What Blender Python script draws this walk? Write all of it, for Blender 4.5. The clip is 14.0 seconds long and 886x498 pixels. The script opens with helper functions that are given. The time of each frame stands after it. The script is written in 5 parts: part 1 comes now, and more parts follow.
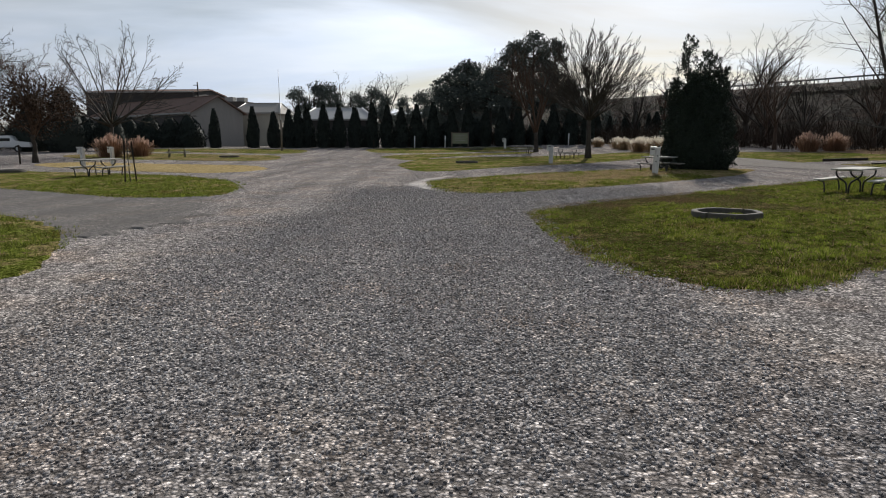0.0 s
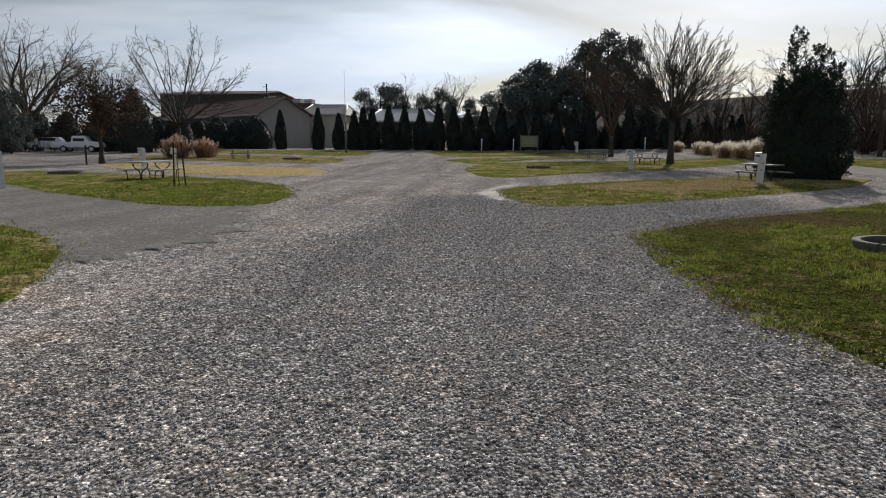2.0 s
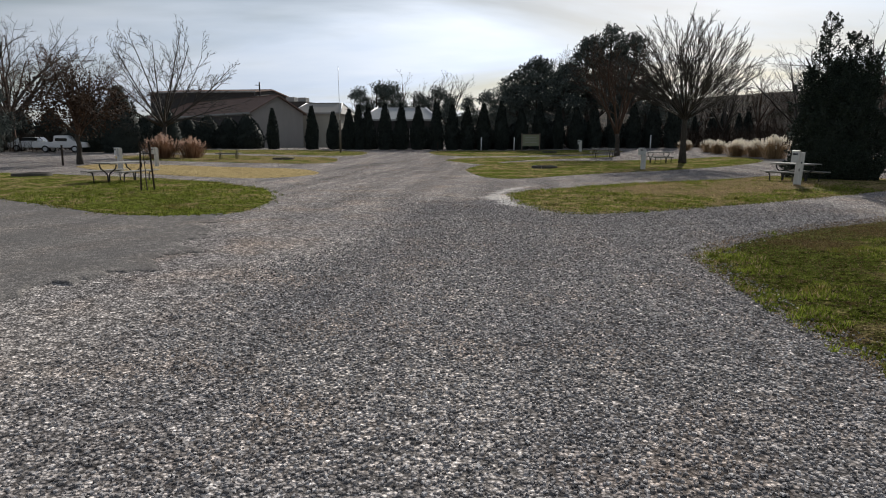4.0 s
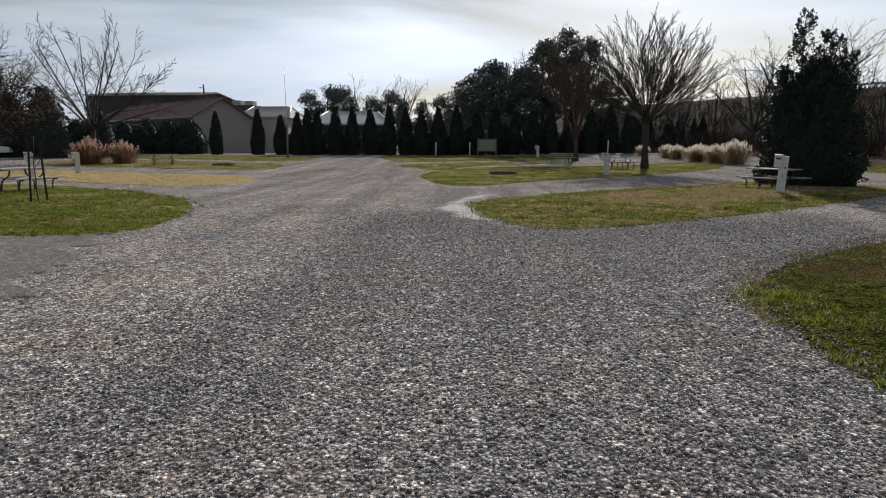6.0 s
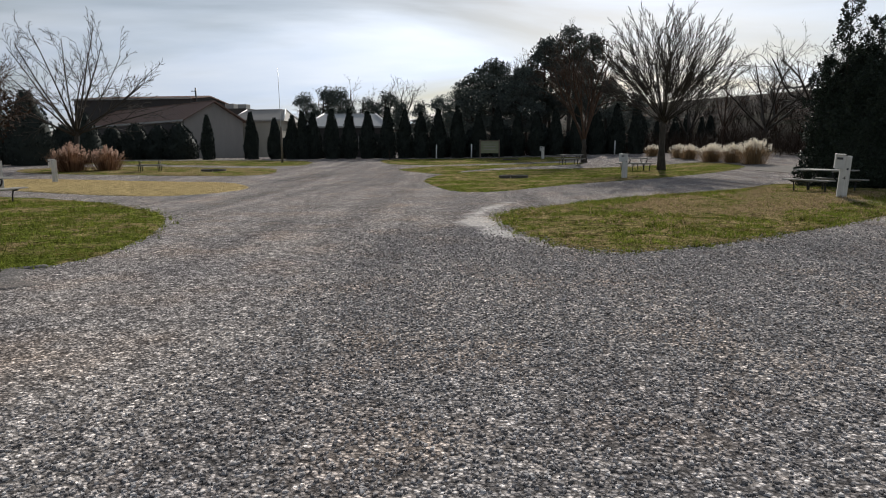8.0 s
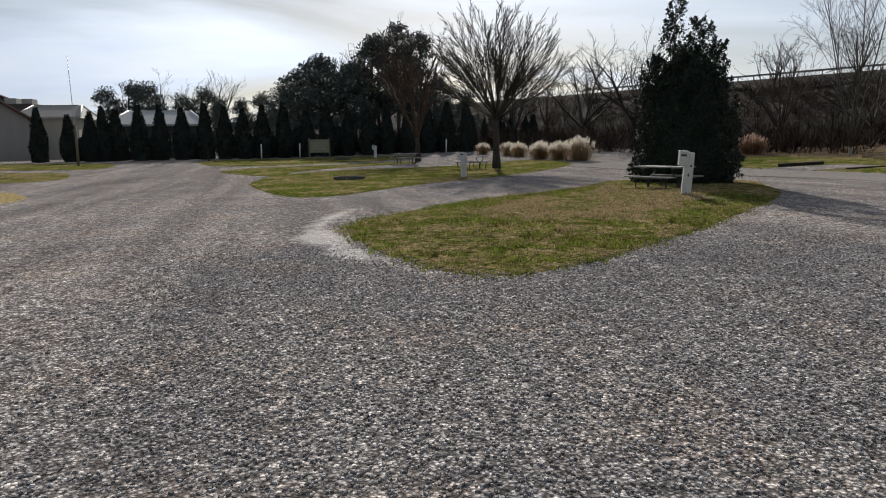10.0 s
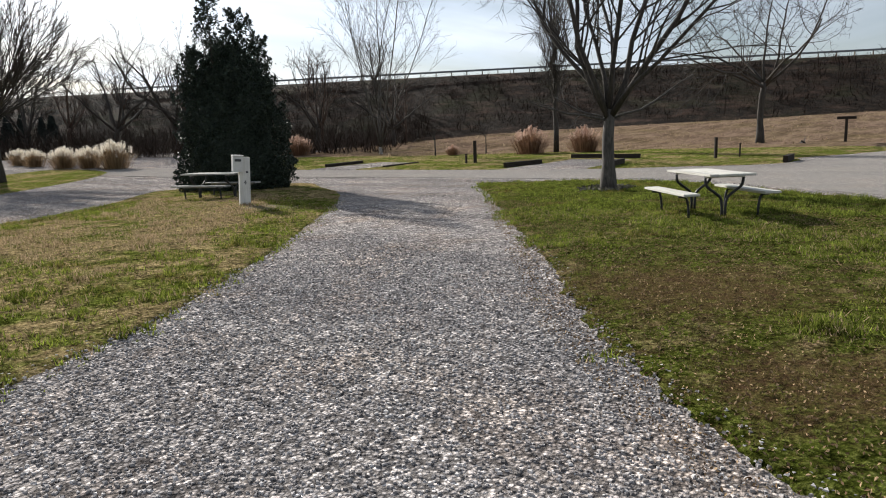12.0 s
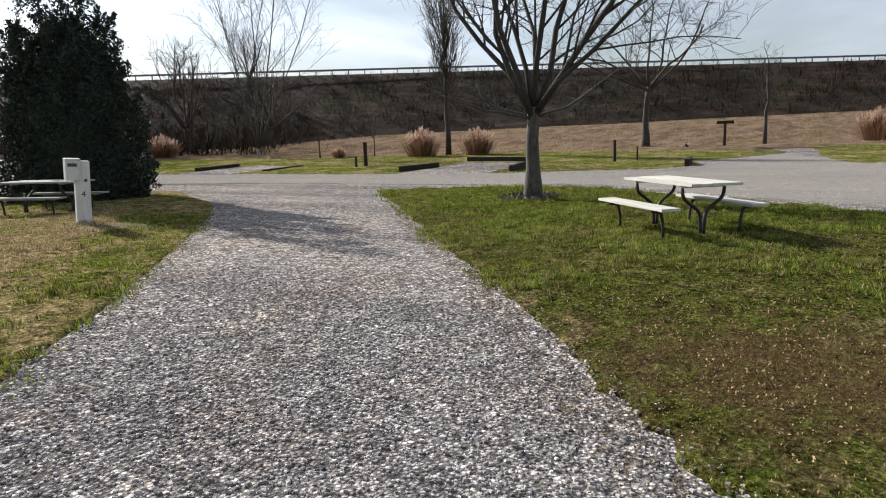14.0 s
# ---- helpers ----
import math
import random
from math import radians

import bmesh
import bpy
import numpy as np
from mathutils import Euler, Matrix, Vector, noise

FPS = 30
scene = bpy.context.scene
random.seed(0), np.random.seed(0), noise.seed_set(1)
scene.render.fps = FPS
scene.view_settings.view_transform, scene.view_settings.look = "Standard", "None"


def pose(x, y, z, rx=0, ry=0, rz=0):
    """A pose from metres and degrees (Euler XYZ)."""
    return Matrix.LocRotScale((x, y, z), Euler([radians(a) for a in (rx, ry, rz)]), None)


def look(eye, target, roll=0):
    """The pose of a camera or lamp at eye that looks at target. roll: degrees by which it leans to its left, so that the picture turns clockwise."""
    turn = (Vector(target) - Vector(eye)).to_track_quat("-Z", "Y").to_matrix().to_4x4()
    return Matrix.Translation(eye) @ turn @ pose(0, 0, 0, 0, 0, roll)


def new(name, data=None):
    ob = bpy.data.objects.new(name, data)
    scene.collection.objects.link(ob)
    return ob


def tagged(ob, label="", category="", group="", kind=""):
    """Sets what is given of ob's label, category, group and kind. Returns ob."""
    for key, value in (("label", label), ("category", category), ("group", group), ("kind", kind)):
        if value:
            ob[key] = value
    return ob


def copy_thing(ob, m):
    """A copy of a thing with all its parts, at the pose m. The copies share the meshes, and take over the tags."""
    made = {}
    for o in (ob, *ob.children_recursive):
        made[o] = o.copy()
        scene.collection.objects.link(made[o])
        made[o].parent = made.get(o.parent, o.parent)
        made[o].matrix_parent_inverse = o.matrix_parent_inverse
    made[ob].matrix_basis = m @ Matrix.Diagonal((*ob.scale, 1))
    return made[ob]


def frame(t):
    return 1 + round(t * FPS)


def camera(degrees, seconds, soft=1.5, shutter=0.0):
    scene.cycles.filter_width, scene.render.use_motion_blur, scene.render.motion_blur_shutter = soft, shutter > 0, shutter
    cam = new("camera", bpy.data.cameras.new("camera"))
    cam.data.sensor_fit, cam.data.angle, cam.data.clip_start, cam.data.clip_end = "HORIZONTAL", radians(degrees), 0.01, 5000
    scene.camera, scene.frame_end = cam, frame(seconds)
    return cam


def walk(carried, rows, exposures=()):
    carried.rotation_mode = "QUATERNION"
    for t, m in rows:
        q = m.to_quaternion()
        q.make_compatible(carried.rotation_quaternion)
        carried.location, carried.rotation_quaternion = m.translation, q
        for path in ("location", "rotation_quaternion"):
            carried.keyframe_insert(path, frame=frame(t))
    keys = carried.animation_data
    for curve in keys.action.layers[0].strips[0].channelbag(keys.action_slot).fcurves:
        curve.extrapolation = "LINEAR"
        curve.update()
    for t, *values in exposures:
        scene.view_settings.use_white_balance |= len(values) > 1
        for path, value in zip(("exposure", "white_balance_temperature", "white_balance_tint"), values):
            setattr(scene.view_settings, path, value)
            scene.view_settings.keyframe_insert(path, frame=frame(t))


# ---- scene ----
cam = camera(67.6, 14.0, 1.05)
PATH = [
    (0, (0.225, 1.272, 1.629), (0.218, 3.245, 1.304), -0.1),
    (0.5, (0.109, 1.971, 1.599), (0.099, 3.945, 1.278), 0.3),
    (1, (0.11, 2.682, 1.618), (0.088, 4.657, 1.3), 0.2),
    (1.5, (0.009, 3.394, 1.648), (-0.042, 5.367, 1.324), 0.3),
    (2, (-0.084, 3.981, 1.66), (-0.281, 5.946, 1.342), 0.3),
    (4.5, (-0.566, 7.3, 1.546), (-0.745, 9.266, 1.227), -0.0),
    (5, (-0.558, 7.964, 1.502), (-0.601, 9.939, 1.19), 0.1),
    (5.5, (-0.562, 8.683, 1.506), (-0.588, 10.658, 1.195), -0.1),
    (6, (-0.647, 9.331, 1.501), (-0.701, 11.307, 1.2), 0.2),
    (6.5, (-0.785, 10.014, 1.494), (-0.868, 11.989, 1.193), 0.1),
    (7, (-0.897, 10.772, 1.521), (-0.986, 12.746, 1.217), 0.3),
    (7.5, (-1.091, 11.393, 1.514), (-1.176, 13.369, 1.217), 0.0),
    (10, (-1.369, 14.326, 1.541), (-0.914, 16.249, 1.237), -0.9),
    (10.5, (-1.054, 14.935, 1.527), (-0.363, 16.787, 1.219), -1.0),
    (11, (-0.751, 15.599, 1.557), (0.371, 17.223, 1.234), -1.7),
    (11.5, (-0.377, 16.151, 1.562), (0.989, 17.575, 1.236), -1.6),
    (12, (0.04, 16.733, 1.553), (1.563, 17.986, 1.224), -2.1),
    (12.5, (0.501, 17.273, 1.565), (2.132, 18.379, 1.223), -1.8),
    (13, (0.863, 17.843, 1.554), (2.536, 18.888, 1.222), -1.7),
    (13.5, (1.394, 18.34, 1.551), (3.113, 19.303, 1.209), -2.0),
    (14, (1.952, 18.845, 1.527), (3.675, 19.804, 1.193), -1.7),
]
EXPOSURES = [(0.0, -0.02), (7.7, -0.02), (9.8, -0.02), (10.7, 0.02), (11.1, 0.06), (11.5, 0.46), (12.5, 0.62), (14.0, 0.72)]
walk(cam, [(t, look(eye, target, roll)) for t, eye, target, roll in PATH], EXPOSURES)

# ---- world and sun ----
SUN_EL, SUN_AZ = radians(27), math.atan2(0.27, 0.963)
world = bpy.data.worlds.new("world")
scene.world = world
world.use_nodes = True
wt = world.node_tree
wt.nodes.clear()


def wn(kind, **kw):
    n = wt.nodes.new(kind)
    for k, v in kw.items():
        n.inputs[k].default_value = v
    return n


w_out = wn("ShaderNodeOutputWorld")
w_bg = wn("ShaderNodeBackground", Strength=0.052)
w_sky = wn("ShaderNodeTexSky")
w_sky.sky_type, w_sky.sun_disc = "NISHITA", False
w_sky.sun_elevation, w_sky.sun_rotation = SUN_EL, SUN_AZ
w_sky.dust_density, w_sky.air_density = 0.6, 1.0
w_tc = wn("ShaderNodeTexCoord")
w_sep = wn("ShaderNodeSeparateXYZ")
wt.links.new(w_tc.outputs["Generated"], w_sep.inputs[0])
w_up = wn("ShaderNodeMath")
w_up.operation, w_up.inputs[1].default_value = "ADD", 0.14
w_mx = wn("ShaderNodeMath")
w_mx.operation, w_mx.inputs[1].default_value = "MAXIMUM", 0.05
wt.links.new(w_sep.outputs[2], w_up.inputs[0])
wt.links.new(w_up.outputs[0], w_mx.inputs[0])
w_div = wn("ShaderNodeVectorMath")
w_div.operation = "DIVIDE"
w_cmb = wn("ShaderNodeCombineXYZ")
for k in range(3):
    wt.links.new(w_mx.outputs[0], w_cmb.inputs[k])
wt.links.new(w_tc.outputs["Generated"], w_div.inputs[0])
wt.links.new(w_cmb.outputs[0], w_div.inputs[1])
w_map = wn("ShaderNodeMapping", Scale=(0.46, 0.82, 0.4), Rotation=(0, 0, 0.22), Location=(3.1, 0.4, 0))
wt.links.new(w_div.outputs[0], w_map.inputs[0])
w_noise = wn("ShaderNodeTexNoise", Scale=0.9, Detail=7.0, Roughness=0.5, Distortion=0.6)
wt.links.new(w_map.outputs[0], w_noise.inputs["Vector"])
w_ramp = wn("ShaderNodeValToRGB")
w_ramp.color_ramp.elements[0].position, w_ramp.color_ramp.elements[1].position = 0.36, 0.62
wt.links.new(w_noise.outputs[0], w_ramp.inputs[0])
w_n2 = wn("ShaderNodeTexNoise", Scale=2.3, Detail=5.0, Roughness=0.5)
wt.links.new(w_map.outputs[0], w_n2.inputs["Vector"])
# thin cloud glows round the sun behind it
w_dot = wn("ShaderNodeVectorMath")
w_dot.operation = "DOT_PRODUCT"
w_dot.inputs[1].default_value = (math.sin(SUN_AZ) * math.cos(SUN_EL), math.cos(SUN_AZ) * math.cos(SUN_EL), math.sin(SUN_EL))
wt.links.new(w_tc.outputs["Generated"], w_dot.inputs[0])
w_cl = wn("ShaderNodeMath")
w_cl.operation, w_cl.inputs[1].default_value = "MAXIMUM", 0.0
wt.links.new(w_dot.outputs["Value"], w_cl.inputs[0])
w_pow = wn("ShaderNodeMath")
w_pow.operation, w_pow.inputs[1].default_value = "POWER", 4.0
wt.links.new(w_cl.outputs[0], w_pow.inputs[0])
w_gain = wn("ShaderNodeMath")
w_gain.operation, w_gain.inputs[1].default_value, w_gain.inputs[2].default_value = "MULTIPLY_ADD", 1.6, 1.0
wt.links.new(w_pow.outputs[0], w_gain.inputs[0])
w_cloud = wn("ShaderNodeMix")
w_cloud.data_type = "RGBA"
w_cloud.inputs["A"].default_value, w_cloud.inputs["B"].default_value = (6.3, 7.7, 9.9, 1), (10.4, 10.9, 11.7, 1)
wt.links.new(w_n2.outputs[0], w_cloud.inputs["Factor"])
w_mix = wn("ShaderNodeMix")
w_mix.data_type = "RGBA"
w_fac = wn("ShaderNodeMapRange")
w_fac.inputs["To Min"].default_value, w_fac.inputs["To Max"].default_value = 0.22, 0.99
wt.links.new(w_ramp.outputs[0], w_fac.inputs[0])
# the cloud sheet thins out towards the zenith
w_high = wn("ShaderNodeMapRange")
w_high.interpolation_type = "SMOOTHSTEP"
for key, value in (("From Min", 0.22), ("From Max", 0.6), ("To Min", 1.0), ("To Max", 0.45)):
    w_high.inputs[key].default_value = value
wt.links.new(w_sep.outputs[2], w_high.inputs[0])
w_cover = wn("ShaderNodeMath")
w_cover.operation = "MULTIPLY"
wt.links.new(w_fac.outputs[0], w_cover.inputs[0])
wt.links.new(w_high.outputs[0], w_cover.inputs[1])
wt.links.new(w_cover.outputs[0], w_mix.inputs["Factor"])
w_milk = wn("ShaderNodeMix")
w_milk.data_type, w_milk.blend_type = "RGBA", "MULTIPLY"
w_milk.inputs["Factor"].default_value, w_milk.inputs["B"].default_value = 1.0, (1.06, 1.0, 0.93, 1)
wt.links.new(w_sky.outputs[0], w_milk.inputs["A"])
wt.links.new(w_milk.outputs["Result"], w_mix.inputs["A"])
w_lit = wn("ShaderNodeVectorMath")
w_lit.operation = "SCALE"
wt.links.new(w_cloud.outputs["Result"], w_lit.inputs[0])
wt.links.new(w_gain.outputs[0], w_lit.inputs["Scale"])
wt.links.new(w_lit.outputs[0], w_mix.inputs["B"])
wt.links.new(w_mix.outputs["Result"], w_bg.inputs[0])
wt.links.new(w_bg.outputs[0], w_out.inputs[0])

sun = new("sun", bpy.data.lights.new("sun", "SUN"))
sun.data.energy, sun.data.angle, sun.data.color = 5.0, radians(0.9), (1.0, 0.955, 0.89)
sun_dir = Vector((math.sin(SUN_AZ) * math.cos(SUN_EL), math.cos(SUN_AZ) * math.cos(SUN_EL), math.sin(SUN_EL)))
sun.matrix_world = look(sun_dir * 200, (0, 0, 0))


# ---- materials ----
class Nodes:
    """A short way to write a node material."""

    def __init__(self, name):
        self.mat = bpy.data.materials.new(name)
        self.mat.use_nodes = True
        self.t = self.mat.node_tree
        self.b = self.t.nodes["Principled BSDF"]
        self.co = None

    def add(self, kind, **kw):
        n = self.t.nodes.new(kind)
        for k, v in kw.items():
            n.inputs[k].default_value = v
        return n

    def link(self, a, b):
        self.t.links.new(a, b)

    def coords(self, kind="Object"):
        return self.add("ShaderNodeTexCoord").outputs[kind]

    def world_pos(self):
        return self.add("ShaderNodeNewGeometry").outputs["Position"]

    def noise(self, vec, scale, detail=4.0, rough=0.55):
        n = self.add("ShaderNodeTexNoise", Scale=scale, Detail=detail, Roughness=rough)
        self.link(vec, n.inputs["Vector"])
        return n.outputs[0]

    def stretch(self, vec, sx, sy, sz):
        m = self.add("ShaderNodeMapping", Scale=(sx, sy, sz))
        self.link(vec, m.inputs[0])
        return m.outputs[0]

    def ramp(self, fac, *stops):
        r = self.add("ShaderNodeValToRGB")
        el = r.color_ramp.elements
        while len(el) < len(stops):
            el.new(0.5)
        for e, (p, c) in zip(el, stops):
            e.position, e.color = p, ((*c, 1) if len(c) == 3 else c)
        self.link(fac, r.inputs[0])
        return r.outputs[0]

    def mix(self, fac, a, b, mode="MIX"):
        m = self.add("ShaderNodeMix")
        m.data_type, m.blend_type = "RGBA", mode
        for val, key in ((fac, "Factor"), (a, "A"), (b, "B")):
            if isinstance(val, (int, float)):
                m.inputs[key].default_value = val
            elif isinstance(val, tuple):
                m.inputs[key].default_value = (*val, 1)
            else:
                self.link(val, m.inputs[key])
        return m.outputs["Result"]

    def math(self, op, a, b=0.0):
        m = self.add("ShaderNodeMath")
        m.operation = op
        for val, k in ((a, 0), (b, 1)):
            if isinstance(val, (int, float)):
                m.inputs[k].default_value = val
            else:
                self.link(val, m.inputs[k])
        return m.outputs[0]

    def bump(self, height, strength=0.4, dist=0.01):
        n = self.add("ShaderNodeBump", Strength=strength, Distance=dist)
        self.link(height, n.inputs["Height"])
        self.link(n.outputs[0], self.b.inputs["Normal"])

    def done(self, colour, rough=0.8, metal=0.0, spec=0.5):
        if isinstance(colour, tuple):
            self.b.inputs["Base Color"].default_value = (*colour, 1)
        else:
            self.link(colour, self.b.inputs["Base Color"])
        if isinstance(rough, (int, float)):
            self.b.inputs["Roughness"].default_value = rough
        else:
            self.link(rough, self.b.inputs["Roughness"])
        self.b.inputs["Metallic"].default_value = metal
        self.b.inputs["Specular IOR Level"].default_value = spec
        return self.mat


def gravel_colour(n, p):
    """Crushed limestone: a colour a stone, dust and damp at larger scale. Returns colour and height."""
    v = n.add("ShaderNodeTexVoronoi", Scale=37.0, Randomness=1.0)
    n.link(p, v.inputs["Vector"])
    v2 = n.add("ShaderNodeTexVoronoi", Scale=100.0, Randomness=1.0)
    n.link(p, v2.inputs["Vector"])
    sep = n.add("ShaderNodeSeparateColor")
    n.link(v.outputs["Color"], sep.inputs[0])
    stone = n.ramp(sep.outputs[0], (0.0, (0.14, 0.131, 0.128)), (0.3, (0.38, 0.358, 0.35)), (0.7, (0.60, 0.567, 0.55)), (1.0, (0.84, 0.80, 0.77)))
    # shade between the stones is painted in as dark cell edges
    gap_shade = n.ramp(v.outputs["Distance"], (0.30, (1, 1, 1)), (0.58, (0.10, 0.092, 0.086)))
    c = n.mix(0.9, stone, gap_shade, "MULTIPLY")
    sep2 = n.add("ShaderNodeSeparateColor")
    n.link(v2.outputs["Color"], sep2.inputs[0])
    c = n.mix(0.22, c, n.ramp(sep2.outputs[1], (0.0, (0.10, 0.10, 0.10)), (1.0, (0.62, 0.61, 0.60))))
    v3 = n.add("ShaderNodeTexVoronoi", Scale=17.0, Randomness=1.0)
    n.link(p, v3.inputs["Vector"])
    sep3 = n.add("ShaderNodeSeparateColor")
    n.link(v3.outputs["Color"], sep3.inputs[0])
    c = n.mix(1.0, c, n.ramp(sep3.outputs[2], (0.0, (0.62, 0.62, 0.63)), (0.6, (0.98, 0.98, 0.98)), (1.0, (1.5, 1.49, 1.47))), "MULTIPLY")
    clump = n.noise(p, 15.0, 3.0, 0.7)
    c = n.mix(1.0, c, n.ramp(clump, (0.32, (0.6, 0.6, 0.6)), (0.68, (1.38, 1.38, 1.38))), "MULTIPLY")
    heap = n.noise(p, 5.0, 4.0, 0.75)
    c = n.mix(1.0, c, n.ramp(heap, (0.34, (0.68, 0.68, 0.68)), (0.66, (1.27, 1.25, 1.235))), "MULTIPLY")
    big = n.noise(p, 0.35, 5.0, 0.6)
    c = n.mix(1.0, c, n.ramp(big, (0.3, (0.80, 0.80, 0.82)), (0.7, (1.17, 1.13, 1.09))), "MULTIPLY")
    ruts = n.noise(n.stretch(p, 1.1, 0.05, 1.0), 1.0, 3.0, 0.5)
    c = n.mix(1.0, c, n.ramp(ruts, (0.36, (0.80, 0.80, 0.81)), (0.64, (1.18, 1.17, 1.15))), "MULTIPLY")
    warm = n.noise(p, 0.8, 4.0, 0.6)
    c = n.mix(n.ramp(warm, (0.48, (0, 0, 0)), (0.72, (0.7, 0.7, 0.7))), c, n.mix(1.0, c, (1.12, 0.97, 0.84), "MULTIPLY"))
    h = n.math("SUBTRACT", 1.0, v.outputs["Distance"])
    h = n.math("ADD", h, n.math("MULTIPLY", v2.outputs["Distance"], -0.35))
    return c, h


def turf_colour(n, p, straw=0.4, brown=0.3, dim=1.0):
    """Winter turf: green with straw and brown patches at two scales."""
    fine = n.noise(p, 26.0, 5.0, 0.7)
    mid = n.noise(p, 2.2, 5.0, 0.65)
    big = n.noise(p, 0.45, 4.0, 0.6)
    green = n.ramp(fine, (0.28, (0.016, 0.020, 0.004)), (0.5, (0.075, 0.092, 0.016)), (0.70, (0.19, 0.20, 0.062)))
    dry = n.ramp(fine, (0.28, (0.055, 0.043, 0.018)), (0.5, (0.20, 0.153, 0.080)), (0.75, (0.42, 0.325, 0.20)))
    soil = n.ramp(fine, (0.3, (0.034, 0.019, 0.010)), (0.7, (0.145, 0.085, 0.048)))
    a = n.ramp(n.math("ADD", n.math("MULTIPLY", mid, 0.5), n.math("MULTIPLY", big, 0.5)), (0.60 - 0.30 * straw, (0, 0, 0)), (0.69 - 0.30 * straw, (1, 1, 1)))
    c = n.mix(a, green, dry)
    tuft = n.noise(p, 6.5, 4.0, 0.75)
    c = n.mix(1.0, c, n.ramp(tuft, (0.35, (0.25, 0.25, 0.23)), (0.65, (1.65, 1.65, 1.5))), "MULTIPLY")
    spots = n.noise(p, 3.7, 5.0, 0.7)
    c = n.mix(n.ramp(spots, (0.70 - 0.2 * brown, (0, 0, 0)), (0.86 - 0.2 * brown, (0.85, 0.85, 0.85))), c, soil)
    if dim != 1.0:
        c = n.mix(1.0, c, (dim, dim, dim), "MULTIPLY")
    return c, n.math("ADD", fine, n.math("MULTIPLY", mid, 0.4))


def material_turf(name, straw, brown, dim=1.0, bare=(), earth=((0.026, 0.015, 0.008), (0.125, 0.074, 0.042), (0.28, 0.19, 0.115))):
    n = Nodes(name)
    p = n.world_pos()
    c, h = turf_colour(n, p, straw, brown, dim)
    if bare:
        soil = n.ramp(n.noise(p, 34.0, 5.0, 0.75), (0.3, earth[0]), (0.55, earth[1]), (0.75, earth[2]))
        ragged = n.math("MULTIPLY", n.math("SUBTRACT", n.noise(p, 3.0, 6.0, 0.75), 0.5), 2.6)
        for x, y, r in bare:
            away = n.add("ShaderNodeVectorMath")
            away.operation = "DISTANCE"
            n.link(n.stretch(p, 1 / r, 1 / r, 0.0), away.inputs[0])
            away.inputs[1].default_value = (x / r, y / r, 0)
            c = n.mix(n.ramp(n.math("ADD", away.outputs["Value"], ragged), (0.4, (0.6, 0.6, 0.6)), (1.35, (0, 0, 0))), c, soil)
    n.bump(h, 1.0, 0.06)
    return n.done(c, 1.0, 0, 0.0)


def material_ground():
    n = Nodes("ground_gravel")
    p = n.world_pos()
    c, h = gravel_colour(n, p)
    # a curved band of pale dust where vehicles cut the corner of the lawn
    xyz = n.add("ShaderNodeSeparateXYZ")
    n.link(p, xyz.inputs[0])
    dy = n.math("SUBTRACT", xyz.outputs[1], 26.8)
    bow = n.math("SUBTRACT", n.math("MULTIPLY", n.math("MULTIPLY", dy, dy), 0.055), 0.8)
    off = n.math("MULTIPLY", n.math("ABSOLUTE", n.math("SUBTRACT", xyz.outputs[0], bow)), 2.0)
    near = n.math("ADD", off, n.math("POWER", n.math("ABSOLUTE", n.math("MULTIPLY", dy, 0.2)), 4.0))
    near = n.math("ADD", near, n.math("MULTIPLY", n.math("SUBTRACT", n.noise(p, 2.3, 7.0, 0.8), 0.5), 3.0))
    near = n.math("ADD", near, n.math("MULTIPLY", n.math("SUBTRACT", n.noise(p, 0.75, 3.0, 0.6), 0.45), 2.6))
    dust = n.mix(0.6, n.mix(1.0, c, (2.0, 1.95, 1.88), "MULTIPLY"), (0.72, 0.69, 0.65))
    c = n.mix(n.ramp(near, (0.2, (0.75, 0.75, 0.75)), (1.0, (0, 0, 0))), c, dust)
    n.bump(h, 0.6, 0.024)
    return n.done(c, 1.0, 0, 0.0)


def material_meadow():
    n = Nodes("dry_meadow")
    p = n.world_pos()
    f = n.noise(p, 5.0, 6.0, 0.7)
    g = n.noise(n.stretch(p, 1, 1, 4), 0.25, 5.0, 0.6)
    c = n.ramp(f, (0.28, (0.095, 0.063, 0.042)), (0.5, (0.21, 0.15, 0.108)), (0.75, (0.36, 0.27, 0.20)))
    c = n.mix(n.ramp(g, (0.45, (0, 0, 0)), (0.75, (0.6, 0.6, 0.6))), c, (0.17, 0.14, 0.06))
    streak = n.noise(n.stretch(p, 0.22, 0.5, 1.2), 1.6, 5.0, 0.7)
    c = n.mix(1.0, c, n.ramp(streak, (0.35, (0.46, 0.44, 0.425)), (0.62, (1.06, 1.04, 1.02))), "MULTIPLY")
    n.bump(f, 0.8, 0.08)
    return n.done(c, 1.0, 0, 0.0)


def material_bank():
    n = Nodes("bank_scrub_floor")
    p = n.world_pos()
    f = n.noise(p, 1.6, 6.0, 0.7)
    g = n.noise(p, 0.16, 4.0, 0.6)
    c = n.ramp(f, (0.3, (0.009, 0.0075, 0.006)), (0.55, (0.031, 0.022, 0.015)), (0.8, (0.085, 0.054, 0.036)))
    c = n.mix(n.ramp(g, (0.5, (0, 0, 0)), (0.7, (0.6, 0.6, 0.6))), c, (0.05, 0.055, 0.022))
    terrace = n.noise(n.stretch(p, 0.25, 0.25, 1.6), 0.8, 6.0, 0.7)
    c = n.mix(n.ramp(terrace, (0.5, (0, 0, 0)), (0.72, (0.8, 0.8, 0.8))), c, (0.115, 0.068, 0.046))
    n.bump(f, 1.0, 0.3)
    return n.done(c, 0.95, 0, 0.1)


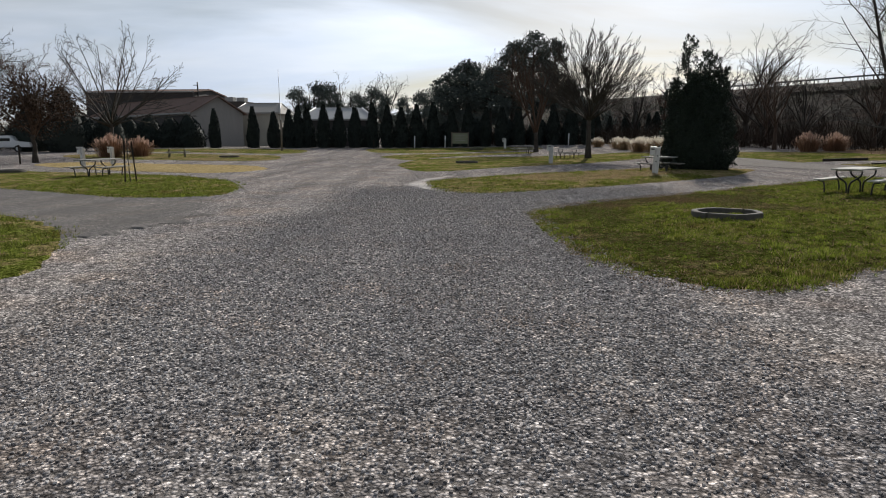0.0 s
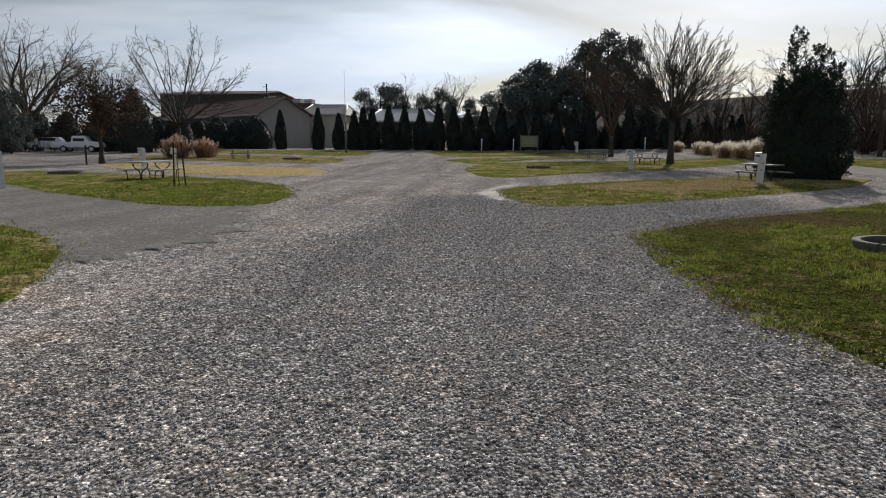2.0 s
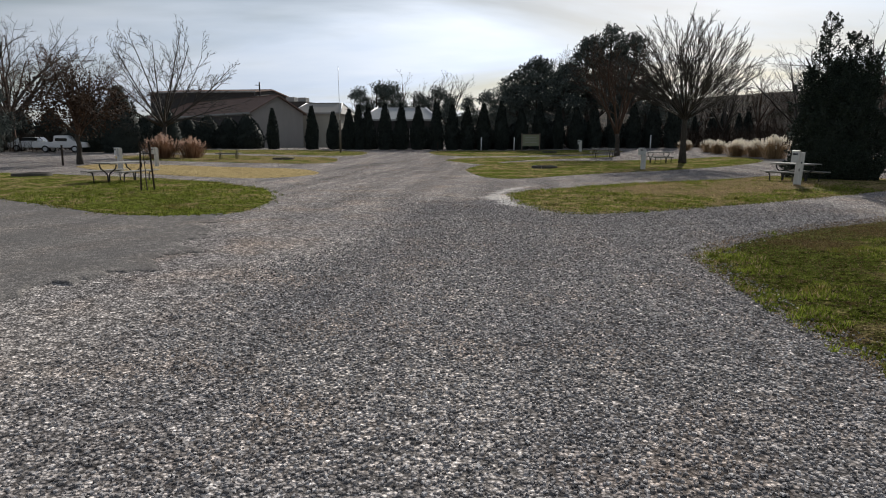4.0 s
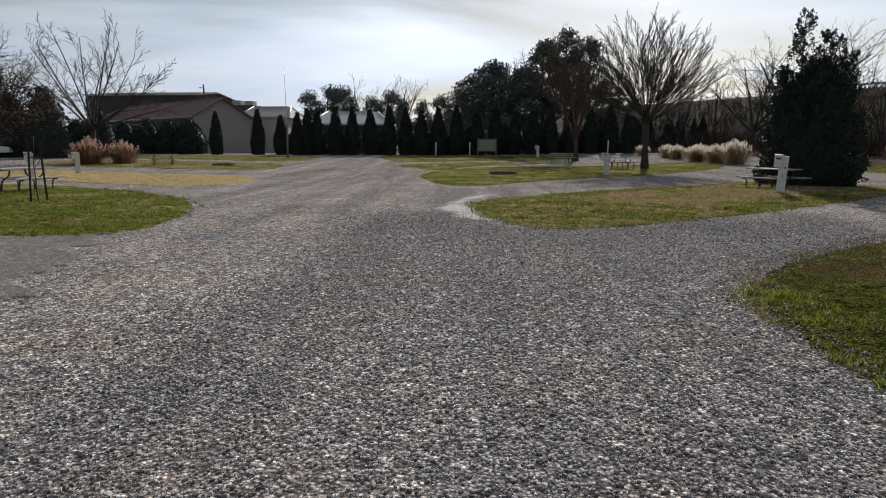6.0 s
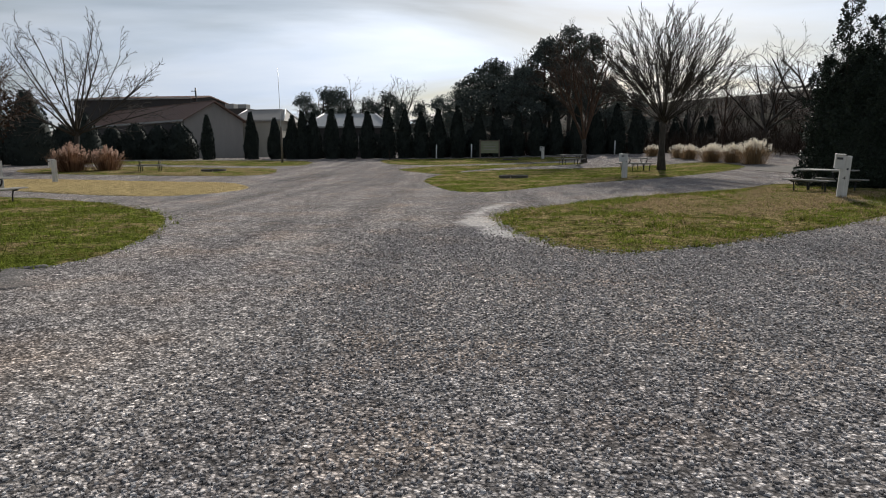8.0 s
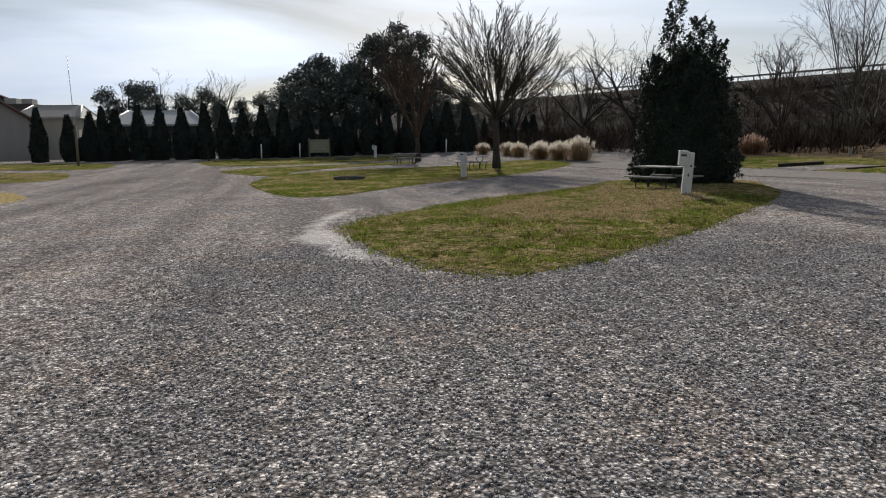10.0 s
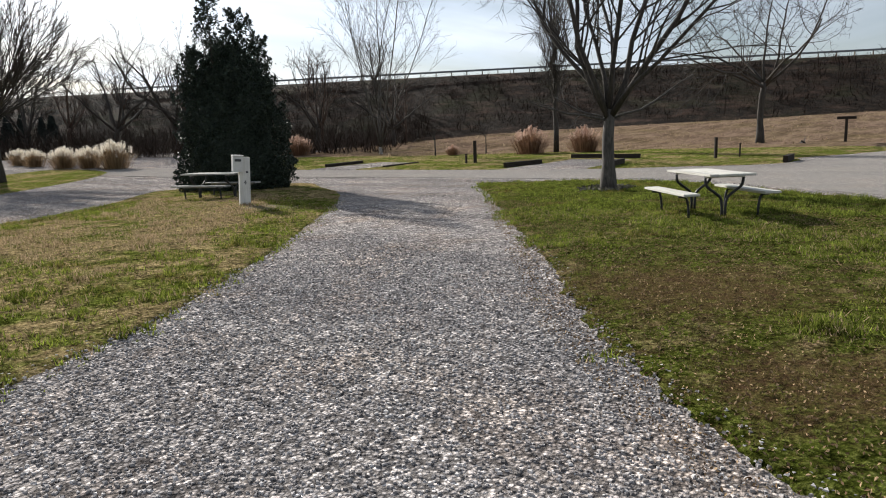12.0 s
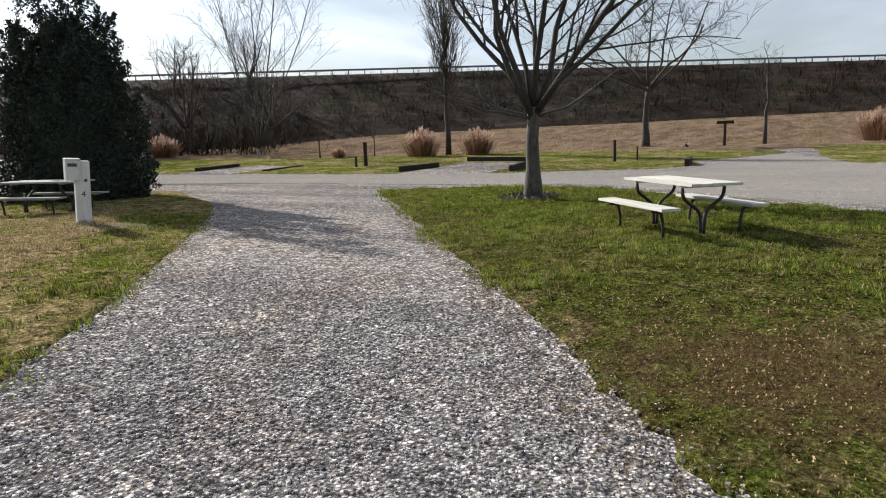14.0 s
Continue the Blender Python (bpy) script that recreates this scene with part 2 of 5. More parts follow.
def material_bark(name, dark, light, scale=9.0):
    n = Nodes(name)
    p = n.coords()
    f = n.noise(n.stretch(p, 1, 1, 0.22), scale * 2, 6.0, 0.7)
    g = n.noise(p, 1.3, 4.0, 0.6)
    c = n.ramp(f, (0.3, dark), (0.72, light))
    c = n.mix(1.0, c, n.ramp(g, (0.3, (0.75, 0.75, 0.75)), (0.7, (1.2, 1.2, 1.18))), "MULTIPLY")
    n.bump(f, 0.8, 0.02)
    return n.done(c, 0.85, 0, 0.3)


def material_leaves(name, dark, light, rough=0.6, spec=0.35, through_light=0.0, withered=None):
    n = Nodes(name)
    isl = n.add("ShaderNodeNewGeometry").outputs["Random Per Island"]
    big = n.noise(n.coords(), 1.2, 3.0, 0.6)
    c = n.ramp(n.math("ADD", n.math("MULTIPLY", isl, 0.65), n.math("MULTIPLY", big, 0.35)), (0.15, dark), (0.85, light))
    if withered:
        dead = n.math("ADD", n.math("MULTIPLY", n.noise(n.coords(), 0.8, 5.0, 0.7), 0.85), n.math("MULTIPLY", isl, 0.15))
        c = n.mix(n.ramp(dead, (0.53, (0, 0, 0)), (0.66, (0.85, 0.85, 0.85))), c, withered)
        clump = n.noise(n.coords(), 6.0, 5.0, 0.75)
        c = n.mix(1.0, c, n.ramp(clump, (0.37, (0.3, 0.3, 0.3)), (0.63, (1.6, 1.6, 1.55))), "MULTIPLY")
    n.done(c, rough, 0, spec)
    if through_light:
        tr = n.add("ShaderNodeBsdfTranslucent")
        n.link(c, tr.inputs[0])
        mx = n.add("ShaderNodeMixShader", Fac=through_light)
        n.link(n.b.outputs[0], mx.inputs[1])
        n.link(tr.outputs[0], mx.inputs[2])
        n.link(mx.outputs[0], n.t.nodes["Material Output"].inputs[0])
    return n.mat


def material_paint(name, colour, rough=0.6, dirt=0.35, scale=6.0, metal=0.0):
    n = Nodes(name)
    p = n.coords()
    f = n.noise(p, scale, 6.0, 0.7)
    g = n.noise(p, scale * 7, 3.0, 0.6)
    c = n.mix(n.ramp(f, (0.45, (0, 0, 0)), (0.8, (dirt, dirt, dirt))), colour, tuple(k * 0.45 for k in colour))
    n.bump(g, 0.15, 0.004)
    return n.done(c, rough, metal, 0.4)


def material_wood(name, dark, light, along=0):
    n = Nodes(name)
    p = n.coords()
    s = [14.0, 14.0, 14.0]
    s[along] = 0.9
    f = n.noise(n.stretch(p, *s), 2.2, 6.0, 0.65)
    g = n.noise(p, 3.0, 4.0, 0.6)
    r = n.add("ShaderNodeObjectInfo").outputs["Random"]
    c = n.ramp(f, (0.25, dark), (0.7, light))
    c = n.mix(1.0, c, n.ramp(n.math("ADD", n.math("MULTIPLY", g, 0.6), n.math("MULTIPLY", r, 0.4)), (0.2, (0.78, 0.78, 0.78)), (0.8, (1.1, 1.1, 1.1))), "MULTIPLY")
    n.bump(f, 0.5, 0.004)
    return n.done(c, 0.8, 0, 0.12)


def material_metal_sheet(name, colour, rough=0.45):
    n = Nodes(name)
    p = n.coords()
    f = n.noise(n.stretch(p, 1, 1, 0.3), 1.1, 5.0, 0.65)
    c = n.mix(n.ramp(f, (0.4, (0, 0, 0)), (0.8, (0.35, 0.35, 0.35))), colour, tuple(k * 0.6 for k in colour))
    return n.done(c, max(rough, 0.75), 0.0, 0.15)


def material_stone_bits():
    n = Nodes("loose_gravel_stones")
    isl = n.add("ShaderNodeNewGeometry").outputs["Random Per Island"]
    f = n.noise(n.world_pos(), 90.0, 3.0, 0.6)
    c = n.ramp(isl, (0.0, (0.10, 0.093, 0.090)), (0.4, (0.29, 0.271, 0.262)), (0.8, (0.45, 0.421, 0.405)), (1.0, (0.68, 0.645, 0.615)))
    c = n.mix(1.0, c, n.ramp(f, (0.3, (0.8, 0.8, 0.8)), (0.7, (1.15, 1.15, 1.15))), "MULTIPLY")
    return n.done(c, 0.95, 0, 0.05)


# where the lawn beside the lane is worn to the soil: x, y, radius
BARE = [(6.4, 18.9, 1.5), (8.3, 19.2, 1.0), (4.3, 17.4, 0.9), (9.8, 21.6, 0.7), (11.2, 18.2, 0.9), (3.4, 15.6, 0.8), (7.6, 16.6, 0.8), (4.0, 11.0, 0.7), (5.0, 19.0, 0.55), (7.3, 20.7, 0.6), (9.4, 22.4, 0.5), (3.3, 17.0, 0.5), (2.5, 14.2, 0.4), (3.0, 12.0, 0.6), (12.4, 24.8, 0.5)]
M_GROUND = material_ground()
M_TURF = material_turf("turf_green", 0.42, 0.4, 1.2)
M_TURF_WORN = material_turf("turf_worn", 0.28, 0.7, 0.76, (BARE[0], BARE[2]))
M_TURF_MIX = material_turf("turf_half_dry", 0.55, 0.35, 1.15, ((9.5, 29.9, 0.9),), ((0.10, 0.085, 0.065), (0.30, 0.26, 0.21), (0.52, 0.47, 0.40)))
M_TURF_DRY = material_turf("turf_dry", 1.0, 0.2, 1.8)
M_MEADOW = material_meadow()
def material_lane(name, dust):
    n = Nodes(name)
    p = n.world_pos()
    c, h = gravel_colour(n, p)
    big = n.noise(p, 0.5, 5.0, 0.65)
    c = n.mix(n.ramp(big, (0.3, (0.5, 0.5, 0.5)), (0.7, (0.85, 0.85, 0.85))), c, dust)
    n.bump(h, 0.5, 0.015)
    return n.done(c, 1.0, 0, 0.0)


M_LANE = material_lane("compacted_pale_lane", (0.25, 0.232, 0.21))
M_LANE_WEST = material_lane("compacted_grey_lane", (0.135, 0.128, 0.121))
M_BANK = material_bank()
M_STONES = material_stone_bits()
M_BLADE_GREEN = material_leaves("grass_blades_green", (0.040, 0.058, 0.007), (0.28, 0.33, 0.055), 0.7, 0.08, 0.35, (0.19, 0.125, 0.05))
M_BLADE_DRY = material_leaves("grass_blades_straw", (0.13, 0.098, 0.045), (0.58, 0.435, 0.275), 0.7, 0.08, 0.3)
M_LITTER = material_leaves("fallen_leaves", (0.07, 0.032, 0.014), (0.42, 0.29, 0.16), 0.8, 0.2)
M_MULCH = material_leaves("mulch_clods", (0.045, 0.042, 0.032), (0.20, 0.185, 0.145), 0.9, 0.1)
M_BARK_GREY = material_bark("bark_grey", (0.030, 0.027, 0.024), (0.135, 0.12, 0.105))
M_BARK_DARK = material_bark("bark_dark", (0.022, 0.019, 0.016), (0.085, 0.072, 0.06))
M_BARK_RED = material_bark("twigs_red_brown", (0.035, 0.022, 0.016), (0.12, 0.075, 0.052))
M_BARK_PALE = material_bark("bark_pale", (0.10, 0.09, 0.08), (0.38, 0.35, 0.31))
M_HOLLY = material_leaves("holly_leaves", (0.010, 0.016, 0.012), (0.042, 0.058, 0.038), 0.5, 0.2)
M_CYPRESS = material_leaves("cypress_sprays", (0.013, 0.017, 0.016), (0.038, 0.047, 0.039), 0.8, 0.15)
M_PINE = material_leaves("pine_needles", (0.044, 0.056, 0.053), (0.125, 0.145, 0.125), 0.7, 0.2)
M_OAK = material_leaves("withered_oak_leaves", (0.020, 0.013, 0.009), (0.075, 0.045, 0.028), 0.8, 0.15)
M_REED = material_leaves("reed_blades", (0.13, 0.085, 0.045), (0.40, 0.28, 0.16), 0.75, 0.15, 0.35)
M_REED_RED = material_leaves("reed_blades_red", (0.11, 0.055, 0.035), (0.34, 0.20, 0.12), 0.75, 0.15, 0.35)
M_PLUME = material_leaves("white_plumes", (0.55, 0.48, 0.38), (0.90, 0.86, 0.77), 0.9, 0.05, 0.5)
M_PLUME_PINK = material_leaves("pink_tan_plumes", (0.36, 0.23, 0.17), (0.70, 0.52, 0.42), 0.9, 0.05, 0.5)
M_SCRUB = material_leaves("scrub_twigs", (0.013, 0.010, 0.008), (0.060, 0.041, 0.031), 0.9, 0.05)
M_PLANK = material_wood("weathered_pale_planks", (0.40, 0.385, 0.34), (0.66, 0.64, 0.58))
M_PLANK_GREY = material_wood("grey_planks", (0.20, 0.195, 0.18), (0.40, 0.39, 0.36))
M_PIPE = material_paint("black_pipe", (0.018, 0.018, 0.020), 0.45, 0.3)
M_TIE = material_wood("creosoted_timber", (0.012, 0.010, 0.008), (0.055, 0.043, 0.034))
M_POST = material_wood("weathered_post", (0.10, 0.08, 0.06), (0.26, 0.22, 0.18), 2)
M_PEDESTAL = material_wood("white_painted_post", (0.50, 0.49, 0.46), (0.72, 0.71, 0.68), 2)
M_BOX = material_paint("grey_power_box", (0.58, 0.58, 0.56), 0.55, 0.3)
M_BOX_DARK = material_paint("dark_panel", (0.05, 0.05, 0.055), 0.5, 0.2)
M_RING = material_paint("weathered_concrete_ring", (0.10, 0.09, 0.075), 0.95, 0.6, 5.0)
M_ASH = material_paint("ash_bed", (0.035, 0.033, 0.032), 0.95, 0.5, 12.0)
M_SIDING = material_metal_sheet("tan_metal_siding", (0.33, 0.305, 0.28), 0.6)
M_SIDING_LIGHT = material_metal_sheet("pale_tan_siding", (0.40, 0.37, 0.31), 0.6)
M_ROOF_BROWN = material_metal_sheet("brown_metal_roof", (0.21, 0.14, 0.112), 0.6)
M_ROOF_WHITE = material_metal_sheet("white_metal_roof", (0.46, 0.46, 0.45), 0.55)
M_ROOF_TAN = material_metal_sheet("light_tan_roof", (0.34, 0.32, 0.29), 0.6)
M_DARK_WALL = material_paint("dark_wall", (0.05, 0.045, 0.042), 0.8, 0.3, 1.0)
M_TRIM = material_paint("grey_trim", (0.33, 0.32, 0.30), 0.6, 0.2, 2.0)
M_STEEL = material_paint("galvanised_steel", (0.52, 0.53, 0.54), 0.45, 0.25, 3.0, 0.6)
# rail steel darkened in its base colour to look backlit against the sky
M_RAIL = material_paint("dark_backlit_rail", (0.16, 0.165, 0.17), 0.7, 0.3, 3.0)
M_SIGN = material_wood("faded_green_board", (0.20, 0.22, 0.14), (0.34, 0.35, 0.24))
M_CAR_WHITE = material_paint("white_car_paint", (0.75, 0.75, 0.75), 0.25, 0.05, 1.0)
M_CAR_DARK = material_paint("dark_car_paint", (0.05, 0.055, 0.065), 0.25, 0.05, 1.0)
M_GLASS = material_paint("dark_car_glass", (0.015, 0.018, 0.02), 0.1, 0.0, 1.0)
M_TYRE = material_paint("tyre_rubber", (0.02, 0.02, 0.02), 0.85, 0.2)
M_WHITE = material_paint("white_plastic", (0.72, 0.72, 0.70), 0.5, 0.15)
M_INK = material_paint("black_lettering", (0.02, 0.02, 0.02), 0.7, 0.0)


# ---- mesh helpers ----
def smoothstep(a, b, v):
    v = min(1.0, max(0.0, (v - a) / (b - a)))
    return v * v * (3 - 2 * v)


def ground_z(x, y):
    """Height of the land: a level camping ground that rises gently northwards, and a road bank to the east."""
    s, q = 0.862 * x + 0.507 * y, 0.507 * x - 0.862 * y
    z = 0.73 * max(0.0, min(1.0, (y - 46) / 36)) + max(0.0, y - 82) * 0.006
    toe = float(np.interp(q, [-60, -32, -20, 33, 90], [0.9, 1.0, 1.8, 2.9, 3.2]))
    z += 0.3 * smoothstep(38, 58, s)
    z += (max(toe, z) - z) * smoothstep(56, 82, s)
    k = max(0.0, min(1.0, (s - 80) / 17))
    return z + (max(9.4, z) - z) * k


def sq(s, q):
    """The plan's x, y from the distance towards the bank and along it."""
    return 0.862 * s + 0.507 * q, 0.507 * s - 0.862 * q


def mesh_of(name, verts, faces, mat, smooth=False):
    me = bpy.data.meshes.new(name)
    me.from_pydata(verts if isinstance(verts, list) else verts.tolist(), [], faces if isinstance(faces, list) else faces.tolist())
    if smooth:
        me.polygons.foreach_set("use_smooth", [True] * len(me.polygons))
    me.materials.append(mat)
    me.update()
    return me


def part(name, bm, material, parent=None, label=""):
    """Links a bmesh or a mesh as one object under a thing or a part."""
    if isinstance(bm, bmesh.types.BMesh):
        me = bpy.data.meshes.new(name)
        bm.normal_update()
        bm.to_mesh(me)
        bm.free()
        me.materials.append(material)
    else:
        me = bm
    ob = new(name, me)
    ob.parent = parent
    return tagged(ob, label)


def thing(name, m, label, category, group="", kind=""):
    ob = new(name)
    ob.empty_display_size = 0.2
    ob.matrix_basis = m
    return tagged(ob, label, category, group, kind)


def box(sx, sy, sz, c=(0, 0, 0), bevel=0.0, rot=None, bm=None):
    bm = bm or bmesh.new()
    made = bmesh.ops.create_cube(bm, size=1.0)["verts"]
    m = Matrix.Translation(c) @ (rot.to_matrix().to_4x4() if rot else Matrix()) @ Matrix.Diagonal((sx, sy, sz, 1))
    bmesh.ops.transform(bm, matrix=m, verts=made)
    if bevel:
        es = list({e for v in made for e in v.link_edges})
        bmesh.ops.bevel(bm, geom=es, offset=bevel, segments=2, affect="EDGES", profile=0.6)
    return bm


class Tubes:
    """Tapered tubes gathered into one mesh."""

    def __init__(self):
        self.v, self.f, self.n = [], [], 0

    def add(self, pts, radii, sides):
        pts = [Vector(p) for p in pts]
        ref = Vector((0, 0, 1)) if abs((pts[-1] - pts[0]).normalized().z) < 0.9 else Vector((1, 0, 0))
        for i, p in enumerate(pts):
            d = (pts[min(i + 1, len(pts) - 1)] - pts[max(i - 1, 0)]).normalized()
            a = d.cross(ref).normalized()
            b = d.cross(a)
            for k in range(sides):
                t = 2 * math.pi * k / sides
                q = p + (a * math.cos(t) + b * math.sin(t)) * radii[i]
                self.v.append((q.x, q.y, q.z))
        for i in range(len(pts) - 1):
            o = self.n + i * sides
            for k in range(sides):
                k2 = (k + 1) % sides
                self.f.append((o + k, o + k2, o + sides + k2, o + sides + k))
        if sides > 3:
            self.f.append(tuple(self.n + k for k in range(sides))[::-1])
            self.f.append(tuple(self.n + (len(pts) - 1) * sides + k for k in range(sides)))
        self.n += len(pts) * sides

    def mesh(self, name, mat, smooth=True):
        return mesh_of(name, self.v, self.f, mat, smooth)


def leaf_mesh(name, centres, sizes, mat, rng, aspect=0.5, up=0.0, outward=None):
    """Small four-cornered leaves, each at its own tilt."""
    n = len(centres)
    d = rng.normal(size=(n, 3))
    if outward is not None:
        d = d * 0.8 + outward
    d[:, 2] += up
    d /= np.linalg.norm(d, axis=1)[:, None] + 1e-9
    e = np.cross(d, rng.normal(size=(n, 3)))
    e /= np.linalg.norm(e, axis=1)[:, None] + 1e-9
    s = np.asarray(sizes)[:, None]
    c = np.asarray(centres)
    nn = np.cross(d, e)
    v = np.stack([c - d * s * 0.5, c + e * s * aspect * 0.5 + nn * s * 0.08, c + d * s * 0.5, c - e * s * aspect * 0.5 + nn * s * 0.08], axis=1).reshape(-1, 3)
    f = np.arange(4 * n).reshape(n, 4)
    return mesh_of(name, v, f, mat)


# ---- trees ----
def grow(tubes, rng, p, d, length, r, level, spec):
    segs = spec["segs"][level]
    pts, radii = [p.copy()], [r]
    cur, dr = p.copy(), d.copy()
    tip = r * (0.35 if level < spec["levels"] - 1 else 0.3)
    for i in range(segs):
        j = Vector(rng.normal(size=3)) * spec["wobble"]
        dr = (dr + j + Vector((0, 0, spec["rise"][level]))).normalized()
        cur = cur + dr * (length / segs)
        pts.append(cur.copy())
        radii.append(r + (tip - r) * (i + 1) / segs)
    tubes.add(pts, radii, spec["sides"][level])
    if level + 1 >= spec["levels"]:
        return
    kids = spec["kids"][level]
    for k in range(kids):
        t = spec["first"][level] + (1 - spec["first"][level]) * (k + rng.uniform(0.1, 0.9)) / kids
        i = min(int(t * segs), segs - 1)
        fr = t * segs - i
        at = pts[i].lerp(pts[i + 1], fr)
        axis = (pts[i + 1] - pts[i]).normalized()
        side = axis.cross(Vector(rng.normal(size=3))).normalized()
        ang = radians(spec["angle"][level] * rng.uniform(0.7, 1.3))
        nd = axis * math.cos(ang) + side * math.sin(ang)
        ln = length * spec["ratio"][level] * rng.uniform(0.65, 1.15) * (1.15 - 0.45 * t)
        rr = (radii[i] + (radii[i + 1] - radii[i]) * fr) * spec["thin"][level]
        grow(tubes, rng, at, nd, ln, max(rr, spec["twig"]), level + 1, spec)


BASE = dict(levels=4, segs=[6, 5, 3, 2], sides=[7, 5, 3, 3], wobble=0.10, rise=[0.05, 0.04, 0.03, 0.02], kids=[7, 6, 6], first=[0.3, 0.2, 0.2],
            angle=[38, 38, 36], ratio=[0.6, 0.5, 0.45], thin=[0.5, 0.55, 0.55], twig=0.006)


def bare_tree(name, label, m, seed, height, trunk_r, fork, limbs, lean_out, bark, twigs=None, group="", category="tree", limb_len=1.0, bunch=1.0, limb_r=0.52, dome=0.0, bend=0.03, even=False, **over):
    """A leafless tree: a trunk to the fork and limbs that divide into twigs."""
    rng = np.random.default_rng(seed)
    spec = dict(BASE)
    spec.update(over)
    root = thing(name, m, label, category, group)
    tr = Tubes()
    pts, radii = [Vector((0, 0, -0.25))], [trunk_r * 1.5]
    for i in range(1, 7):
        f = i / 6
        pts.append(Vector((rng.normal() * bend * fork * f, rng.normal() * bend * fork * f, fork * f)))
        radii.append(trunk_r * (1.25 if i == 1 else 1.05 - 0.25 * f))
    tr.add(pts, radii, 10)
    part("trunk", tr.mesh("trunk", bark), bark, root)
    cr = Tubes()
    for k in range(limbs):
        az = 2 * math.pi * (k + rng.uniform(-0.25, 0.25)) / limbs
        tilt = radians(lean_out * rng.uniform(0.35, 1.15)) if k else radians(lean_out * 0.2)
        if even:
            az = k * 2.39996 + rng.uniform(-0.15, 0.15)
            tilt = radians(lean_out) * (0.06 + 0.98 * ((k + 0.5) / limbs) ** 0.6)
        d = Vector((math.sin(tilt) * math.cos(az), math.sin(tilt) * math.sin(az), math.cos(tilt)))
        start = pts[-1] - Vector((0, 0, fork * rng.uniform(0.0, 0.22) * bunch))
        grow(cr, rng, start, d, (height - fork) * limb_len * (1 - dome * min(1.0, tilt / radians(lean_out))) * rng.uniform(0.94 if even else 0.85, 1.0), trunk_r * limb_r * rng.uniform(0.8, 1.2), 0, spec)
    part("crown", cr.mesh("crown", twigs or bark), twigs or bark, root)
    return root


def cone_points(rng, n, height, radius_at, low=0.0, shell=0.35):
    """Places near the skin of a body whose radius follows the height."""
    z = rng.uniform(low, 1, n * 2)
    keep = rng.uniform(0, 1, n * 2) < np.array([radius_at(a) for a in z]) / max(radius_at(a) for a in np.linspace(0, 1, 20))
    z = z[keep][:n]
    a = rng.uniform(0, 2 * math.pi, len(z))
    r = np.array([radius_at(k) for k in z]) * (1 - shell * rng.random(len(z)) ** 2)
    lump = 1 + 0.10 * np.sin(a * 3 + z * 9) + 0.08 * np.sin(a * 5 - z * 17)
    p = np.stack([np.cos(a) * r * lump, np.sin(a) * r * lump, z * height], axis=1)
    out = np.stack([np.cos(a), np.sin(a), np.full(len(z), 0.25)], axis=1)
    return p, out


def body(name, height, radius_at, mat, rng, rings=12, sides=14, scale=0.86):
    """The dense shaded inside of a crown."""
    v, f = [], []
    for i in range(rings + 1):
        z = i / rings
        for k in range(sides):
            a = 2 * math.pi * k / sides
            r = radius_at(z) * scale * (1 + rng.normal() * 0.07)
            v.append((math.cos(a) * r, math.sin(a) * r, z * height * 0.97))
    for i in range(rings):
        for k in range(sides):
            f.append((i * sides + k, i * sides + (k + 1) % sides, (i + 1) * sides + (k + 1) % sides, (i + 1) * sides + k))
    return v, f


def cypress(m, seed, height, radius, label, group):
    rng = np.random.default_rng(seed)
    root = thing("cypress_tree", m, label, "tree", group)
    ra = lambda z: radius * max(0.03, min(1.0, 0.72 + 0.9 * z) * (1 - max(0, z - 0.12) ** 1.6 * 1.06)) + 0.02
    t = Tubes()
    t.add([(0, 0, -0.1), (0, 0, height * 0.3)], [0.09, 0.06], 6)
    part("trunk", t.mesh("trunk", M_BARK_DARK), M_BARK_DARK, root)
    p, out = cone_points(rng, 1900, height, ra, 0.015, 0.25)
    lm = leaf_mesh("crown", p, rng.uniform(0.18, 0.38, len(p)), M_CYPRESS, rng, 0.45, 1.4, out * 0.5)
    v, f = body("core", height, ra, M_CYPRESS, rng)
    part("crown", lm, M_CYPRESS, root)
    part("inner_crown", mesh_of("inner_crown", v, f, M_CYPRESS, True), M_CYPRESS, root)
    return root


